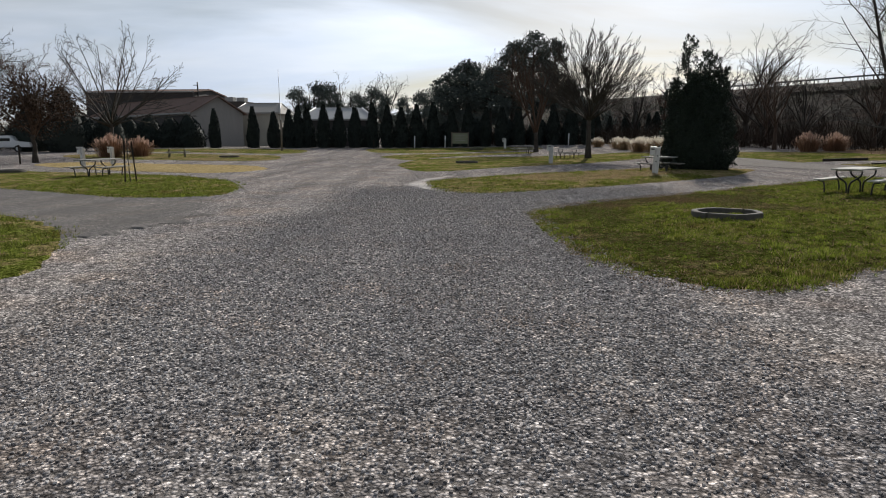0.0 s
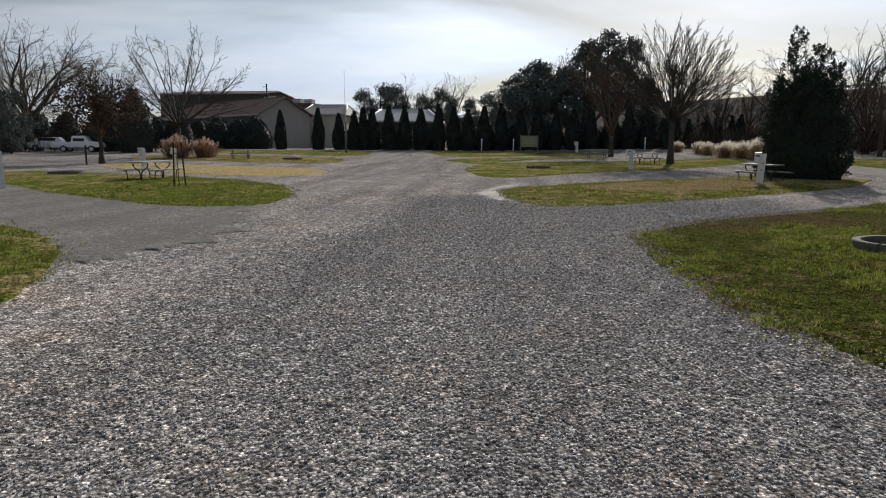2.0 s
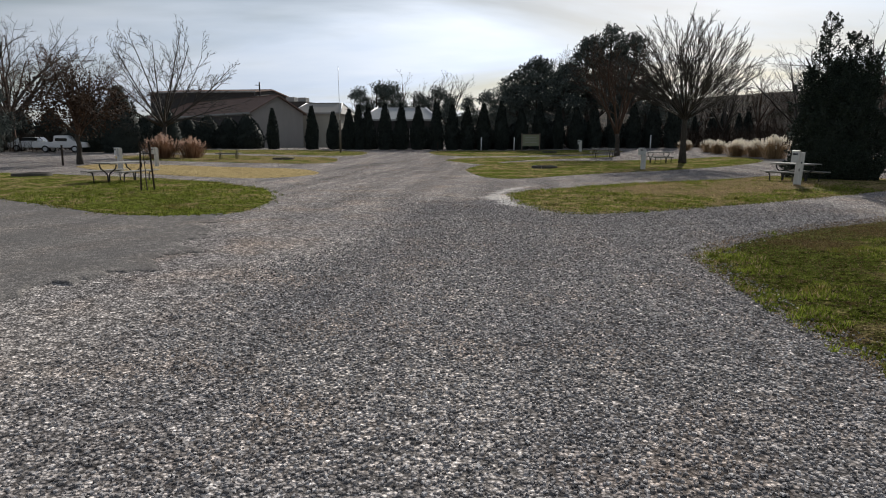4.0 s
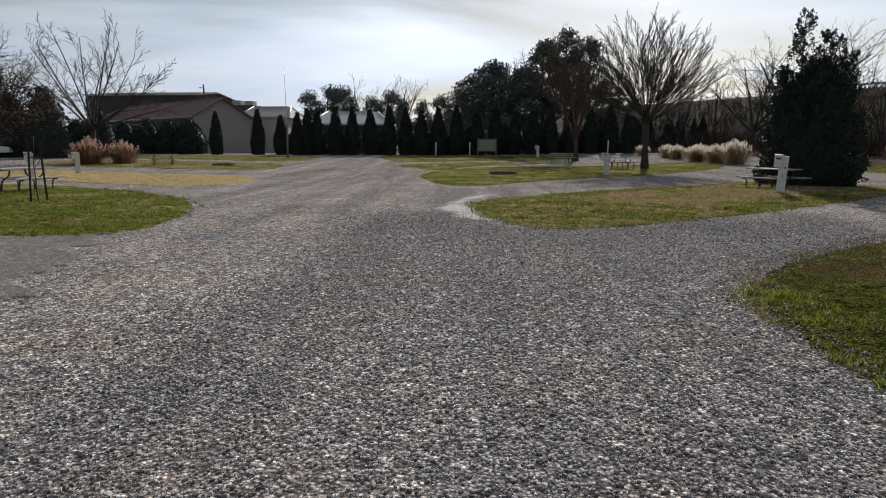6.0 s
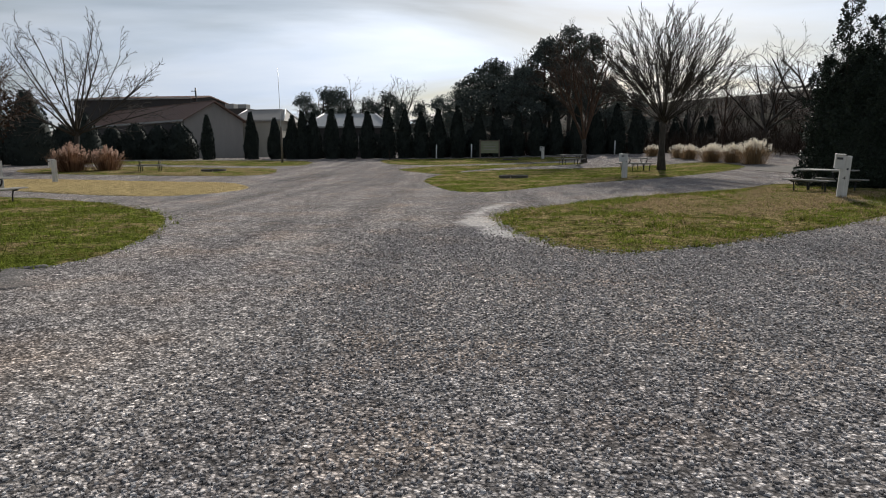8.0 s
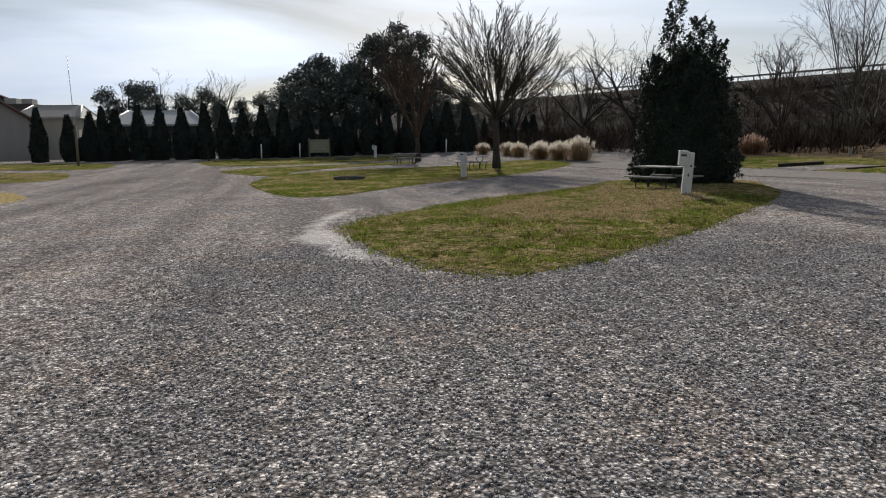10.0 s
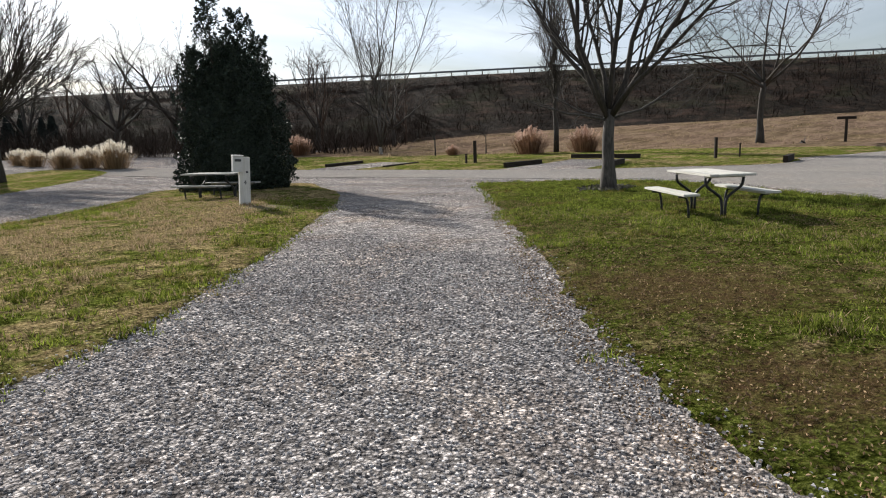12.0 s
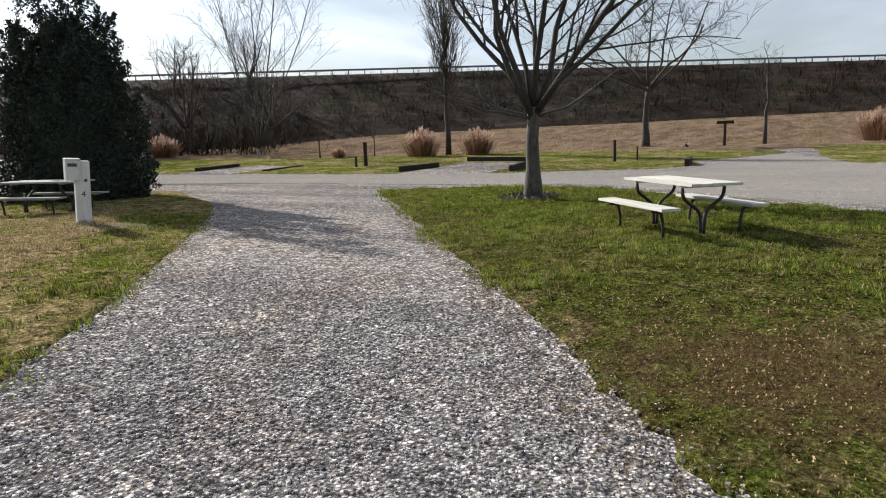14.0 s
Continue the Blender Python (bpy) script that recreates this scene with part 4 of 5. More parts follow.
timber(25.8, 46.5, 28.9, 46.7)
timber(26.7, 42.7, 29.9, 43.0, "thin dark timber beside a gravel pad", 0.09)
timber(27.1, 34.9, 29.8, 34.5, h=0.25)
timber(34.4, 35.2, 34.6, 31.2, "dark timber across the end of a gravel pad", 0.25)
timber(27.7, 29.8, 30.6, 30.4, h=0.25)
timber(31.4, 23.4, 33.6, 23.6, "heap of dark broken timber at the verge's end", 0.28)


def pad(name, corners):
    """A gravel pad laid over the verge."""
    v = []
    n = 8
    a, b, c, d = (Vector(p) for p in corners)
    for j in range(n + 1):
        for i in range(n + 1):
            p = a.lerp(b, i / n).lerp(d.lerp(c, i / n), j / n)
            edge = i in (0, n) or j in (0, n)
            v.append((p.x, p.y, ground_z(p.x, p.y) + (-0.03 if edge else 0.065)))
    f = [(j * (n + 1) + i, j * (n + 1) + i + 1, (j + 1) * (n + 1) + i + 1, (j + 1) * (n + 1) + i) for j in range(n) for i in range(n)]
    tagged(part(name, mesh_of(name, v, f, M_GROUND, True), M_GROUND), "short gravel parking pad between dark timbers", "gravel pad", "", "structure")


pad("gravel_pad_1", [(23.8, 46.3), (23.9, 43.0), (30.6, 43.1), (30.6, 46.5)])
pad("gravel_pad_2", [(25.2, 34.7), (25.9, 30.0), (34.3, 31.0), (34.2, 35.0)])


def stake(x, y, h, w=0.12, label="short dark wooden marker post"):
    root = thing("marker_post", at(x, y, random.uniform(0, 90)), label, "post", "marker posts")
    part("post", box(w, w, h + 0.1, (0, 0, h / 2 - 0.05), 0.012), M_TIE, root)
    part("cap", box(w + 0.02, w + 0.02, 0.02, (0, 0, h + 0.008), 0.004), M_TIE, root)
    return root


stake(30.3, 39.05, 1.25, 0.14)
stake(29.8, 39.3, 0.55, 0.1, "low thin stake beside a marker post")
stake(34.6, 27.27, 1.05, 0.13)
stake(35.6, 26.4, 0.7, 0.07, "low thin stake beside a marker post")
stake(-29.1, 47.2, 1.3, 0.1, "thin wooden post beside a bare tree")
stake(-7.7, 75.6, 1.0, 0.1, "low thin post at the lawn's corner")

t_sign = thing("t_shaped_post", at(51.5, 24.1, 95), "dark wooden post with a crossboard on top", "post")
part("post", box(0.17, 0.14, 1.75, (0, 0, 0.78), 0.01), M_TIE, t_sign)
part("crossboard", box(1.1, 0.28, 0.2, (0, 0, 1.65), 0.015), M_TIE, t_sign)

# thin pole by the lawn
pole = thing("flag_pole", at(-16.9, 71.4), "thin tall pale metal pole without a flag", "pole")
t = Tubes()
t.add([(0, 0, -0.2), (0.02, 0, 3.2)], [0.10, 0.09], 8)
part("base_post", t.mesh("base_post", M_POST), M_POST, pole, "pale wooden base post")
t = Tubes()
t.add([(0.0, 0.1, 1.2), (-0.1, 0.1, 8.3)], [0.035, 0.02], 6)
part("mast", t.mesh("mast", M_STEEL), M_STEEL, pole)

# notice board
board = thing("notice_board", at(1.9, 77.0, 4), "faded green wooden notice board on two posts", "notice board")
part("panel", box(1.75, 0.07, 1.15, (0, 0, 1.15), 0.01), M_SIGN, board)
part("rail", box(1.95, 0.12, 0.08, (0, 0, 1.76), 0.01), M_POST, board)
for sx in (-1, 1):
    part("post", box(0.12, 0.12, 1.95, (sx * 0.92, 0, 0.9), 0.01), M_POST, board)
for k in range(3):
    part("writing_line", box(1.2, 0.012, 0.06, (0, -0.045, 1.45 - k * 0.25), 0.0), M_TRIM, board, "row of unreadable pale writing")


# ---- the trees of the site ----
TREE_D = bare_tree("shade_tree", "bare shade tree with smooth grey bark and ascending limbs", at(16.4, 24.45, 200, 0.04), 12, 8.8, 0.165, 2.1, 9, 44, M_BARK_GREY, M_BARK_DARK,
                   kids=[9, 7, 6], wobble=0.12, rise=[0.10, 0.05, 0.02, 0.0], angle=[40, 44, 44], ratio=[0.5, 0.5, 0.5], first=[0.18, 0.2, 0.2], bunch=0.7, twig=0.006, limb_r=0.46, bend=0.008)
low_rng = np.random.default_rng(4)
low_spec = dict(BASE, levels=3, segs=[6, 4, 3], sides=[6, 4, 3], wobble=0.13, rise=[0.07, 0.03, 0.02], kids=[5, 4], angle=[44, 44], ratio=[0.4, 0.45], twig=0.006)
for way, length_ in (((-0.86, 0.50, -0.10), 2.2), ((0.82, -0.45, 0.22), 2.9), ((0.3, 0.9, 0.1), 1.8)):
    turned = pose(0, 0, 0, 0, 0, -200).to_3x3() @ Vector(way)
    low = Tubes()
    grow(low, low_rng, Vector((0, 0, 1.85)) + turned * 0.08, turned.normalized(), length_, 0.04, 0, low_spec)
    part("low_branch", low.mesh("low_branch", M_BARK_GREY), M_BARK_GREY, TREE_D, "thin drooping lower branch")
bare_tree("vase_tree", "bare vase-shaped tree with a short trunk and dense upright twigs", at(11.4, 53.6, 0, 0.04), 21, 9.7, 0.2, 3.2, 44, 62, M_BARK_DARK, M_BARK_DARK,
                   kids=[9, 7, 4], segs=[5, 3, 2, 2], sides=[5, 3, 3, 3], wobble=0.014, rise=[0.004, 0.01, 0.01, 0.01], angle=[18, 20, 22], ratio=[0.38, 0.42, 0.42], first=[0.22, 0.15, 0.2], thin=[0.5, 0.55, 0.6], bunch=0.7, twig=0.015, limb_r=0.20, dome=0.27, bend=0.008, even=True)
bare_tree("locust_tree", "bare spreading tree with fine crooked branches", at(-30.0, 62.0, 0, 0.0), 48, 11.0, 0.2, 2.9, 17, 72, M_BARK_DARK, M_BARK_DARK,
          kids=[7, 5, 3], segs=[6, 4, 3, 2], sides=[6, 4, 3, 3], wobble=0.035, rise=[0.012, 0.012, 0.01, 0.0], angle=[30, 34, 36], ratio=[0.36, 0.42, 0.45], first=[0.25, 0.2, 0.2], twig=0.018, limb_r=0.36, even=True, dome=0.08)
bare_tree("oak_tree", "brown oak still holding withered leaves, low round crown", at(9.1, 66.7, 0, 0.0), 41, 9.0, 0.2, 1.9, 8, 40, M_BARK_DARK, M_BARK_RED, kids=[7, 7, 5], twig=0.012)
bare_tree("pear_tree", "bare upright pear tree between two ornamental grass clumps", at(41.3, 40.1, 0, 0.0), 51, 12.4, 0.14, 9.0, 46, 24, M_BARK_DARK, M_BARK_DARK,
                 kids=[8, 5], levels=3, segs=[5, 4, 3], sides=[5, 4, 3], wobble=0.04, rise=[0.10, 0.08, 0.06], angle=[24, 26], ratio=[0.42, 0.5], first=[0.15, 0.15], bunch=3.4, twig=0.011, limb_r=0.22, limb_len=1.2)
bare_tree("lawn_tree", "bare tree with a broken crotch and drooping side branches", at(50.7, 29.2, 0, 0.0), 64, 12.0, 0.22, 4.2, 8, 72, M_BARK_DARK, M_BARK_DARK,
          kids=[6, 6, 5], wobble=0.19, rise=[0.05, 0.03, -0.02, -0.02], angle=[42, 44, 44], twig=0.013, limb_r=0.4, bunch=0.5)
bare_tree("thin_tree", "thin young bare tree with a broken side branch", at(53.1, 21.7, 0, 0.0), 71, 7.8, 0.11, 4.6, 9, 38, M_BARK_DARK, M_BARK_DARK, kids=[5, 4, 3], bunch=2.4, limb_len=0.7, twig=0.009, limb_r=0.4)
bare_tree("pale_tree", "tall pale-barked tree with several slender stems", at(36.6, 52.6, 0, 0.0), 81, 13.5, 0.14, 0.6, 6, 18, M_BARK_PALE, M_BARK_GREY,
                  kids=[13, 6, 4], wobble=0.05, rise=[0.02, 0.04, 0.03, 0.02], angle=[32, 34, 36], ratio=[0.38, 0.45, 0.45], first=[0.3, 0.2, 0.2], twig=0.009, limb_r=0.42)
bare_tree("meadow_sapling", "thin bare sapling in the dry meadow", at(39.6, 44.9), 91, 2.4, 0.04, 1.3, 4, 35, M_BARK_DARK, M_BARK_DARK, "", "saplings", kids=[3, 3, 2], twig=0.006)
bare_tree("meadow_sapling", "thin bare sapling in the dry meadow", at(37.1, 47.6), 92, 2.3, 0.05, 1.4, 4, 30, M_BARK_DARK, M_BARK_DARK, "", "saplings", kids=[3, 3, 2], twig=0.006)


# ---- the holly ----
def holly(m, label):
    rng = np.random.default_rng(7)
    root = thing("holly_tree", m, label, "holly tree")
    H = 5.4
    ra = lambda z: float(np.interp(z, [0, 0.12, 0.45, 0.7, 0.87, 1.0], [1.85, 1.98, 1.75, 1.4, 0.9, 0.3]))
    p, out = cone_points(rng, 34000, H, ra, 0.0, 0.25)
    ps, os_ = [p], [out]
    spires = [((-0.8, -0.2), 4.0, 7.3, 0.95), ((0.4, -0.1), 4.0, 6.6, 0.9), ((1.05, -0.3), 3.4, 5.7, 0.65), ((-1.35, 0.4), 3.0, 5.1, 0.6), ((1.4, 0.4), 2.6, 4.7, 0.6)]

    def sprig(c, lift, n):
        """A bunch of leaves along an upward shoot."""
        u = rng.random((n, 1))
        q = np.array(c) + u * lift + rng.normal(size=(n, 3)) * (0.11 * (1.15 - u))
        ps.append(q)
        os_.append((q - np.array(c)) * 1.2)

    for (sx, sy), z0, z1, r in spires:
        for k in range(32):
            f = (k + rng.random()) / 32
            a, d = rng.uniform(0, 2 * math.pi), r * (1 - 0.72 * f) * rng.uniform(0.1, 1.0)
            sprig((sx + math.cos(a) * d, sy + math.sin(a) * d, z0 + (z1 - z0 - 0.3) * f), np.array([math.cos(a) * 0.18, math.sin(a) * 0.18, 0.42]), 95)
    for k in range(150):
        f, a = rng.uniform(0.02, 0.97), rng.uniform(0, 2 * math.pi)
        d = ra(f) * 0.98
        sprig((math.cos(a) * d, math.sin(a) * d, f * H), np.array([math.cos(a) * 0.34, math.sin(a) * 0.34, 0.3 if f > 0.3 else 0.02]), 60)
    p, out = np.concatenate(ps), np.concatenate(os_)
    t = Tubes()
    t.add([(0, 0, -0.1), (0, 0, 4.0)], [0.16, 0.06], 7)
    for (sx, sy), z0, z1, r in spires:
        t.add([(sx * 0.3, sy * 0.3, 2.5), (sx, sy, z0), (sx, sy, z1 - 0.1)], [0.06, 0.05, 0.012], 5)
    part("trunk", t.mesh("trunk", M_BARK_DARK), M_BARK_DARK, root)
    part("crown", leaf_mesh("crown", p, rng.uniform(0.06, 0.135, len(p)), M_HOLLY, rng, 0.55, 0.2, out), M_HOLLY, root)
    v, f = body("core", H, ra, M_HOLLY, rng, 14, 20, 0.74)
    part("inner_crown", mesh_of("inner_crown", v, f, M_HOLLY, True), M_HOLLY, root)
    return root


holly(at(13.75, 37.3, 0, 0.04, 0.94), "dense dark holly tree with ragged spires, grown to the ground")

# ---- ornamental grasses ----
G1 = "white pampas clumps"
pampas = reeds(at(19.7, 59.6, 0, 0, 0.88), 1, 2.15, 1.45, M_PLUME, M_REED, "tan pampas grass clump with bright white plumes", G1, 800, 120)
for x, y, sc, rz in ((19.2, 62.0, 0.8, 40), (18.2, 63.6, 0.76, 80), (19.3, 66.0, 0.76, 130), (18.0, 67.8, 0.7, 300), (18.0, 70.6, 0.68, 170), (16.9, 74.6, 0.62, 210)):
    copy_thing(pampas, at(x, y, rz, 0, sc))
G2 = "pink-tan grass clumps"
pink = reeds(at(39.2, 40.9), 2, 2.0, 1.35, M_PLUME_PINK, M_REED_RED, "rounded reddish-tan ornamental grass clump with pale tips", G2, 1000, 60)
for x, y, sc, rz in ((41.5, 38.0, 0.95, 60), (31.7, 59.4, 0.92, 90), (33.7, 58.8, 0.88, 150), (58.4, 14.8, 1.25, 200), (-28.0, 57.6, 1.05, 20), (-26.0, 58.6, 0.92, 70)):
    copy_thing(pink, at(x, y, rz, 0, sc))
copy_thing(pink, at(38.0, 46.7, 30, 0, 0.42))

# ---- cypress row and pines ----
G3 = "cypress row"
kinds = [cypress(at(-8.5, 82.0), 3, 5.3, 0.85, "dark narrow cypress in a long screening row", G3), cypress(at(-10.6, 82.1), 4, 4.9, 0.95, "dark narrow cypress in a long screening row", G3),
         cypress(at(-6.7, 82.0), 5, 5.0, 0.9, "dark narrow cypress in a long screening row", G3)]
rr = random.Random(3)
for k, x in enumerate((-22.8, -20.4, -18.4, -17.4, -16.4, -14.3, -12.5, -5.0, -3.2, -1.2, 1.0, 3.0, 5.1, 7.0, 9.0, 11.2, 13.2, 15.4, 17.4)):
    copy_thing(kinds[k % 3], at(x, 82 + rr.uniform(-0.5, 0.5), rr.uniform(0, 360), 0, rr.uniform(0.86, 1.04)))
for k, (x, y) in enumerate(((-27.5, 82.0), (24.5, 92), (26.0, 92.5), (27.6, 92), (29.0, 93.0), (22.5, 92.5), (20.5, 91))):
    copy_thing(kinds[k % 3], at(x, y, rr.uniform(0, 360), 0, rr.uniform(0.72, 0.9)))

shrub = cypress(at(-31.5, 84.5), 8, 4.0, 2.1, "broad dark evergreen shrub before the long building", "broad shrubs")
for k, (x, y, sc) in enumerate(((-34.0, 85.0, 0.95), (-36.8, 85.5, 1.0), (-39.6, 86.0, 0.93), (-42.5, 86.0, 1.0), (-45.5, 86.5, 1.0), (-49.0, 87.0, 1.05), (-53.0, 86.0, 1.1), (-57.5, 86.0, 1.15), (-62.0, 86.5, 1.2), (-20.0, 85.5, 0.62), (-17.0, 85.2, 0.7), (-13.5, 85.4, 0.68), (-10.0, 85.2, 0.66), (-6.5, 85.6, 0.7), (-3.0, 85.6, 0.75), (0.5, 85.8, 0.8), (4.0, 85.5, 0.85), (8.0, 85.8, 0.85), (12.0, 86, 0.85), (16.0, 86.5, 0.8))):
    copy_thing(shrub, at(x, y, k * 61, 0, sc))

G4 = "pine grove"
PL = "tall dark pine with a bare lower trunk in a grove"
p1 = pine(at(12.2, 94), 1, 14.6, 3.4, 0.34, PL, G4)
p2 = pine(at(3.2, 95), 2, 11.0, 3.4, 0.3, PL, G4)
for k, (x, y, sc) in enumerate(((9.6, 96.5, 0.93), (15.4, 95.5, 0.95), (14.0, 99, 0.9), (10.8, 100, 0.97), (6.4, 93.0, 0.9), (0.6, 96.5, 0.86), (4.4, 99, 0.98), (7.6, 98, 0.92), (-1.2, 99.5, 0.72), (17.6, 98, 0.8))):
    copy_thing(p1 if k < 4 else p2, at(x, y, k * 71, 0, sc))

# ---- woods ----
G5 = "bare trees of the far woods"
w1 = bare_tree("woodland_tree", "tall bare woodland tree in the distance", at(-20, 128), 101, 11.0, 0.25, 4.0, 6, 32, M_BARK_RED, M_BARK_RED, G5, kids=[5, 4, 3], twig=0.022)
w2 = bare_tree("woodland_tree", "tall bare woodland tree in the distance", at(-12, 132), 102, 11.5, 0.28, 3.0, 7, 42, M_BARK_DARK, M_BARK_DARK, G5, kids=[5, 4, 3], twig=0.022)
w3 = bare_tree("woodland_tree", "broad bare oak with crooked limbs against the sky", at(34.5, 78), 103, 12.5, 0.3, 3.2, 7, 58, M_BARK_DARK, M_BARK_DARK, G5, kids=[5, 5, 3], wobble=0.18, twig=0.02)
spots = [(w1, -26, 130, 0.85), (w2, -23, 134, 0.78), (w1, -16, 131, 0.8), (w2, 0, 130, 0.75), (w1, 2.5, 126, 0.8), (w1, -2, 128, 0.7), (w2, 12, 112, 1.15), (w1, 20, 110, 1.0), (w2, 7, 113, 1.05),
         (w3, 29.5, 80, 0.85), (w2, 38, 72, 0.62), (w1, 33, 70, 0.6), (w2, 42, 66, 0.75), (w1, 27, 84, 0.7), (w3, 46, 60, 0.62), (w1, 31, 64, 0.65), (w2, 24, 86, 0.7), (w1, 39, 62, 0.6), (w1, 51, 63, 0.5), (w2, 35, 75, 0.75),
         (w3, -62, 84, 1.3), (w2, -56, 76, 0.6), (w1, -59, 66, 0.7), (w1, -58, 80, 1.1), (w2, -62, 70, 1.0), (w3, -66, 90, 1.1), (w2, -72, 80, 1.0), (w2, 62, 78, 0.6), (w1, 56, 84, 0.6), (w2, 45, 96, 0.7), (w1, 40, 100, 0.7)]
for k, (w, x, y, sc) in enumerate(spots):
    copy_thing(w, at(x, y, k * 97, 0, sc))
oak = bare_tree("oak_tree", "brown oak with a rounded crown of withered leaves", at(-29.0, 48.8), 111, 6.9, 0.17, 2.0, 8, 42, M_BARK_DARK, M_BARK_RED, kids=[7, 7, 6], twig=0.012)
rng = np.random.default_rng(5)


def leaf_ball(n, rx, rz, z, rng):
    q = rng.normal(size=(n, 3))
    q /= np.linalg.norm(q, axis=1)[:, None]
    return q * (rng.random((n, 1)) ** 0.45) * np.array([rx, rx, rz]) * (1 + 0.2 * np.sin(q[:, :1] * 7)) + np.array([0, 0, z])


for ob_, n_, rx_, rz_, z_ in ((oak, 5200, 3.4, 2.1, 4.0),):
    pts_ = leaf_ball(n_, rx_, rz_, z_, rng)
    part("withered_leaves", leaf_mesh("withered_leaves", pts_, rng.uniform(0.10, 0.24, n_), M_OAK, rng, 0.6), M_OAK, ob_)
juniper = cypress(at(-38.8, 70.0), 18, 6.5, 2.4, "tall bushy dark evergreen beside the parking area", "bushy evergreens")
for x, y, sc in ((-43.0, 71.5, 0.9), (-36.0, 74.0, 0.72), (-52.5, 69.0, 0.95), (-57.0, 72.0, 1.0)):
    copy_thing(juniper, at(x, y, x * 31, 0, sc))

# evergreens behind the buildings
p3 = pine(at(-20, 120), 6, 10.0, 3.6, 0.08, "dark conifer behind the buildings", "far conifers", 22, (0.4, 0.7))
for k, (x, y, sc) in enumerate(((-26, 122, 0.95), (-23.5, 124, 1.05), (-16.5, 121, 0.85), (-13, 123, 0.95), (-10, 121, 0.8), (-6.5, 122, 0.78), (-3.5, 120, 0.85), (-0.5, 121, 0.85), (2.5, 120, 0.9), (20, 104, 0.7), (24, 106, 0.75), (-52, 70, 0.62), (-48, 64, 0.55), (-46, 76, 0.6))):
    copy_thing(p3, at(x, y, k * 53, 0, sc))


# ---- scrub on the bank and in the hollow ----
def scrub(name, label, places, mat, seed, size=(0.9, 2.4), blades=9):
    rng = np.random.default_rng(seed)
    v, f = [], []
    for x, y in places:
        z = ground_z(x, y)
        h = rng.uniform(*size)
        for k in range(blades):
            a = rng.uniform(0, 2 * math.pi)
            ln = rng.uniform(0.1, 1.5)
            d = np.array([math.cos(a) * ln, math.sin(a) * ln, 1.0 - 0.3 * ln * rng.random()]) * h * rng.uniform(0.6, 1.0)
            b = np.array([x + rng.normal() * 0.25, y + rng.normal() * 0.25, z - 0.05])
            sd = np.array([-math.sin(a), math.cos(a), 0]) * rng.uniform(0.010, 0.035)
            m_ = b + d * 0.5 + rng.normal(size=3) * 0.08 * h
            o = len(v)
            v += [tuple(b - sd), tuple(b + sd), tuple(m_ - sd * 0.8), tuple(m_ + sd * 0.8), tuple(b + d)]
            f += [(o, o + 1, o + 3, o + 2), (o + 2, o + 3, o + 4)]
            e = m_ + rng.normal(size=3) * 0.35 * h * np.array([1, 1, 0.5]) + np.array([0, 0, 0.25 * h])
            v += [tuple(m_ - sd * 0.5), tuple(m_ + sd * 0.5), tuple(e)]
            f.append((o + 5, o + 6, o + 7))
    return tagged(part(name, mesh_of(name, v, f, mat), mat), label, "scrub", "", "stuff")


rng = np.random.default_rng(9)
spots = [sq(s, q) for s, q in zip(80 + 16 * rng.random(3400) ** 0.9, rng.uniform(-110, 85, 3400))]
scrub("bank_scrub", "tangled brown winter scrub covering the road bank", spots, M_SCRUB, 12, (0.7, 1.9), 8)
spots = [sq(s, q) for s, q in zip(rng.uniform(60, 84, 1500), rng.uniform(-110, -27, 1500))]
scrub("hollow_brush", "dark leafless brush in the hollow before the bank", spots, M_SCRUB, 13, (1.2, 4.2), 9)
spots = [(x, y) for x, y in zip(rng.uniform(-5, 36, 500), rng.uniform(84, 92, 500))] + [(x, y) for x, y in zip(rng.uniform(-85, -48, 700), rng.uniform(56, 90, 700))]
scrub("woodland_brush", "dark leafless undergrowth below the trees", spots, M_SCRUB, 14, (1.2, 3.4), 9)

spots = [sq(a, b) for a, b in zip(rng.uniform(55.5, 81, 3600), rng.uniform(-30, 60, 3600))]
scrub("meadow_tufts", "short dry tufts of meadow grass", spots, M_BLADE_DRY, 15, (0.12, 0.4), 4)
th_ = rng.uniform(0, 6.28, 420)
rd_ = 0.18 + 0.55 * rng.random(420)
ctr_ = np.stack([16.55 + np.cos(th_) * rd_ * 1.3, 24.55 + np.sin(th_) * rd_, 0.10 + 0.03 * rng.random(420)], 1)
tagged(part("mulch", leaf_mesh("mulch", ctr_, rng.uniform(0.05, 0.13, 420), M_MULCH, rng, 0.6), M_MULCH), "grey-brown mulch clods round a trunk", "mulch", "", "stuff")
limb = thing("fallen_branch", at(50.6, 26.6, 20), "crooked fallen branch lying in the grass", "branch")
tt = Tubes()
tt.add([(-1.6, 0.2, 0.25), (-0.9, -0.1, 0.08), (0.2, 0.0, 0.1), (1.2, -0.4, 0.14), (2.0, -0.6, 0.5)], [0.05, 0.06, 0.05, 0.04, 0.015], 5)
part("stem", tt.mesh("stem", M_BARK_DARK), M_BARK_DARK, limb)

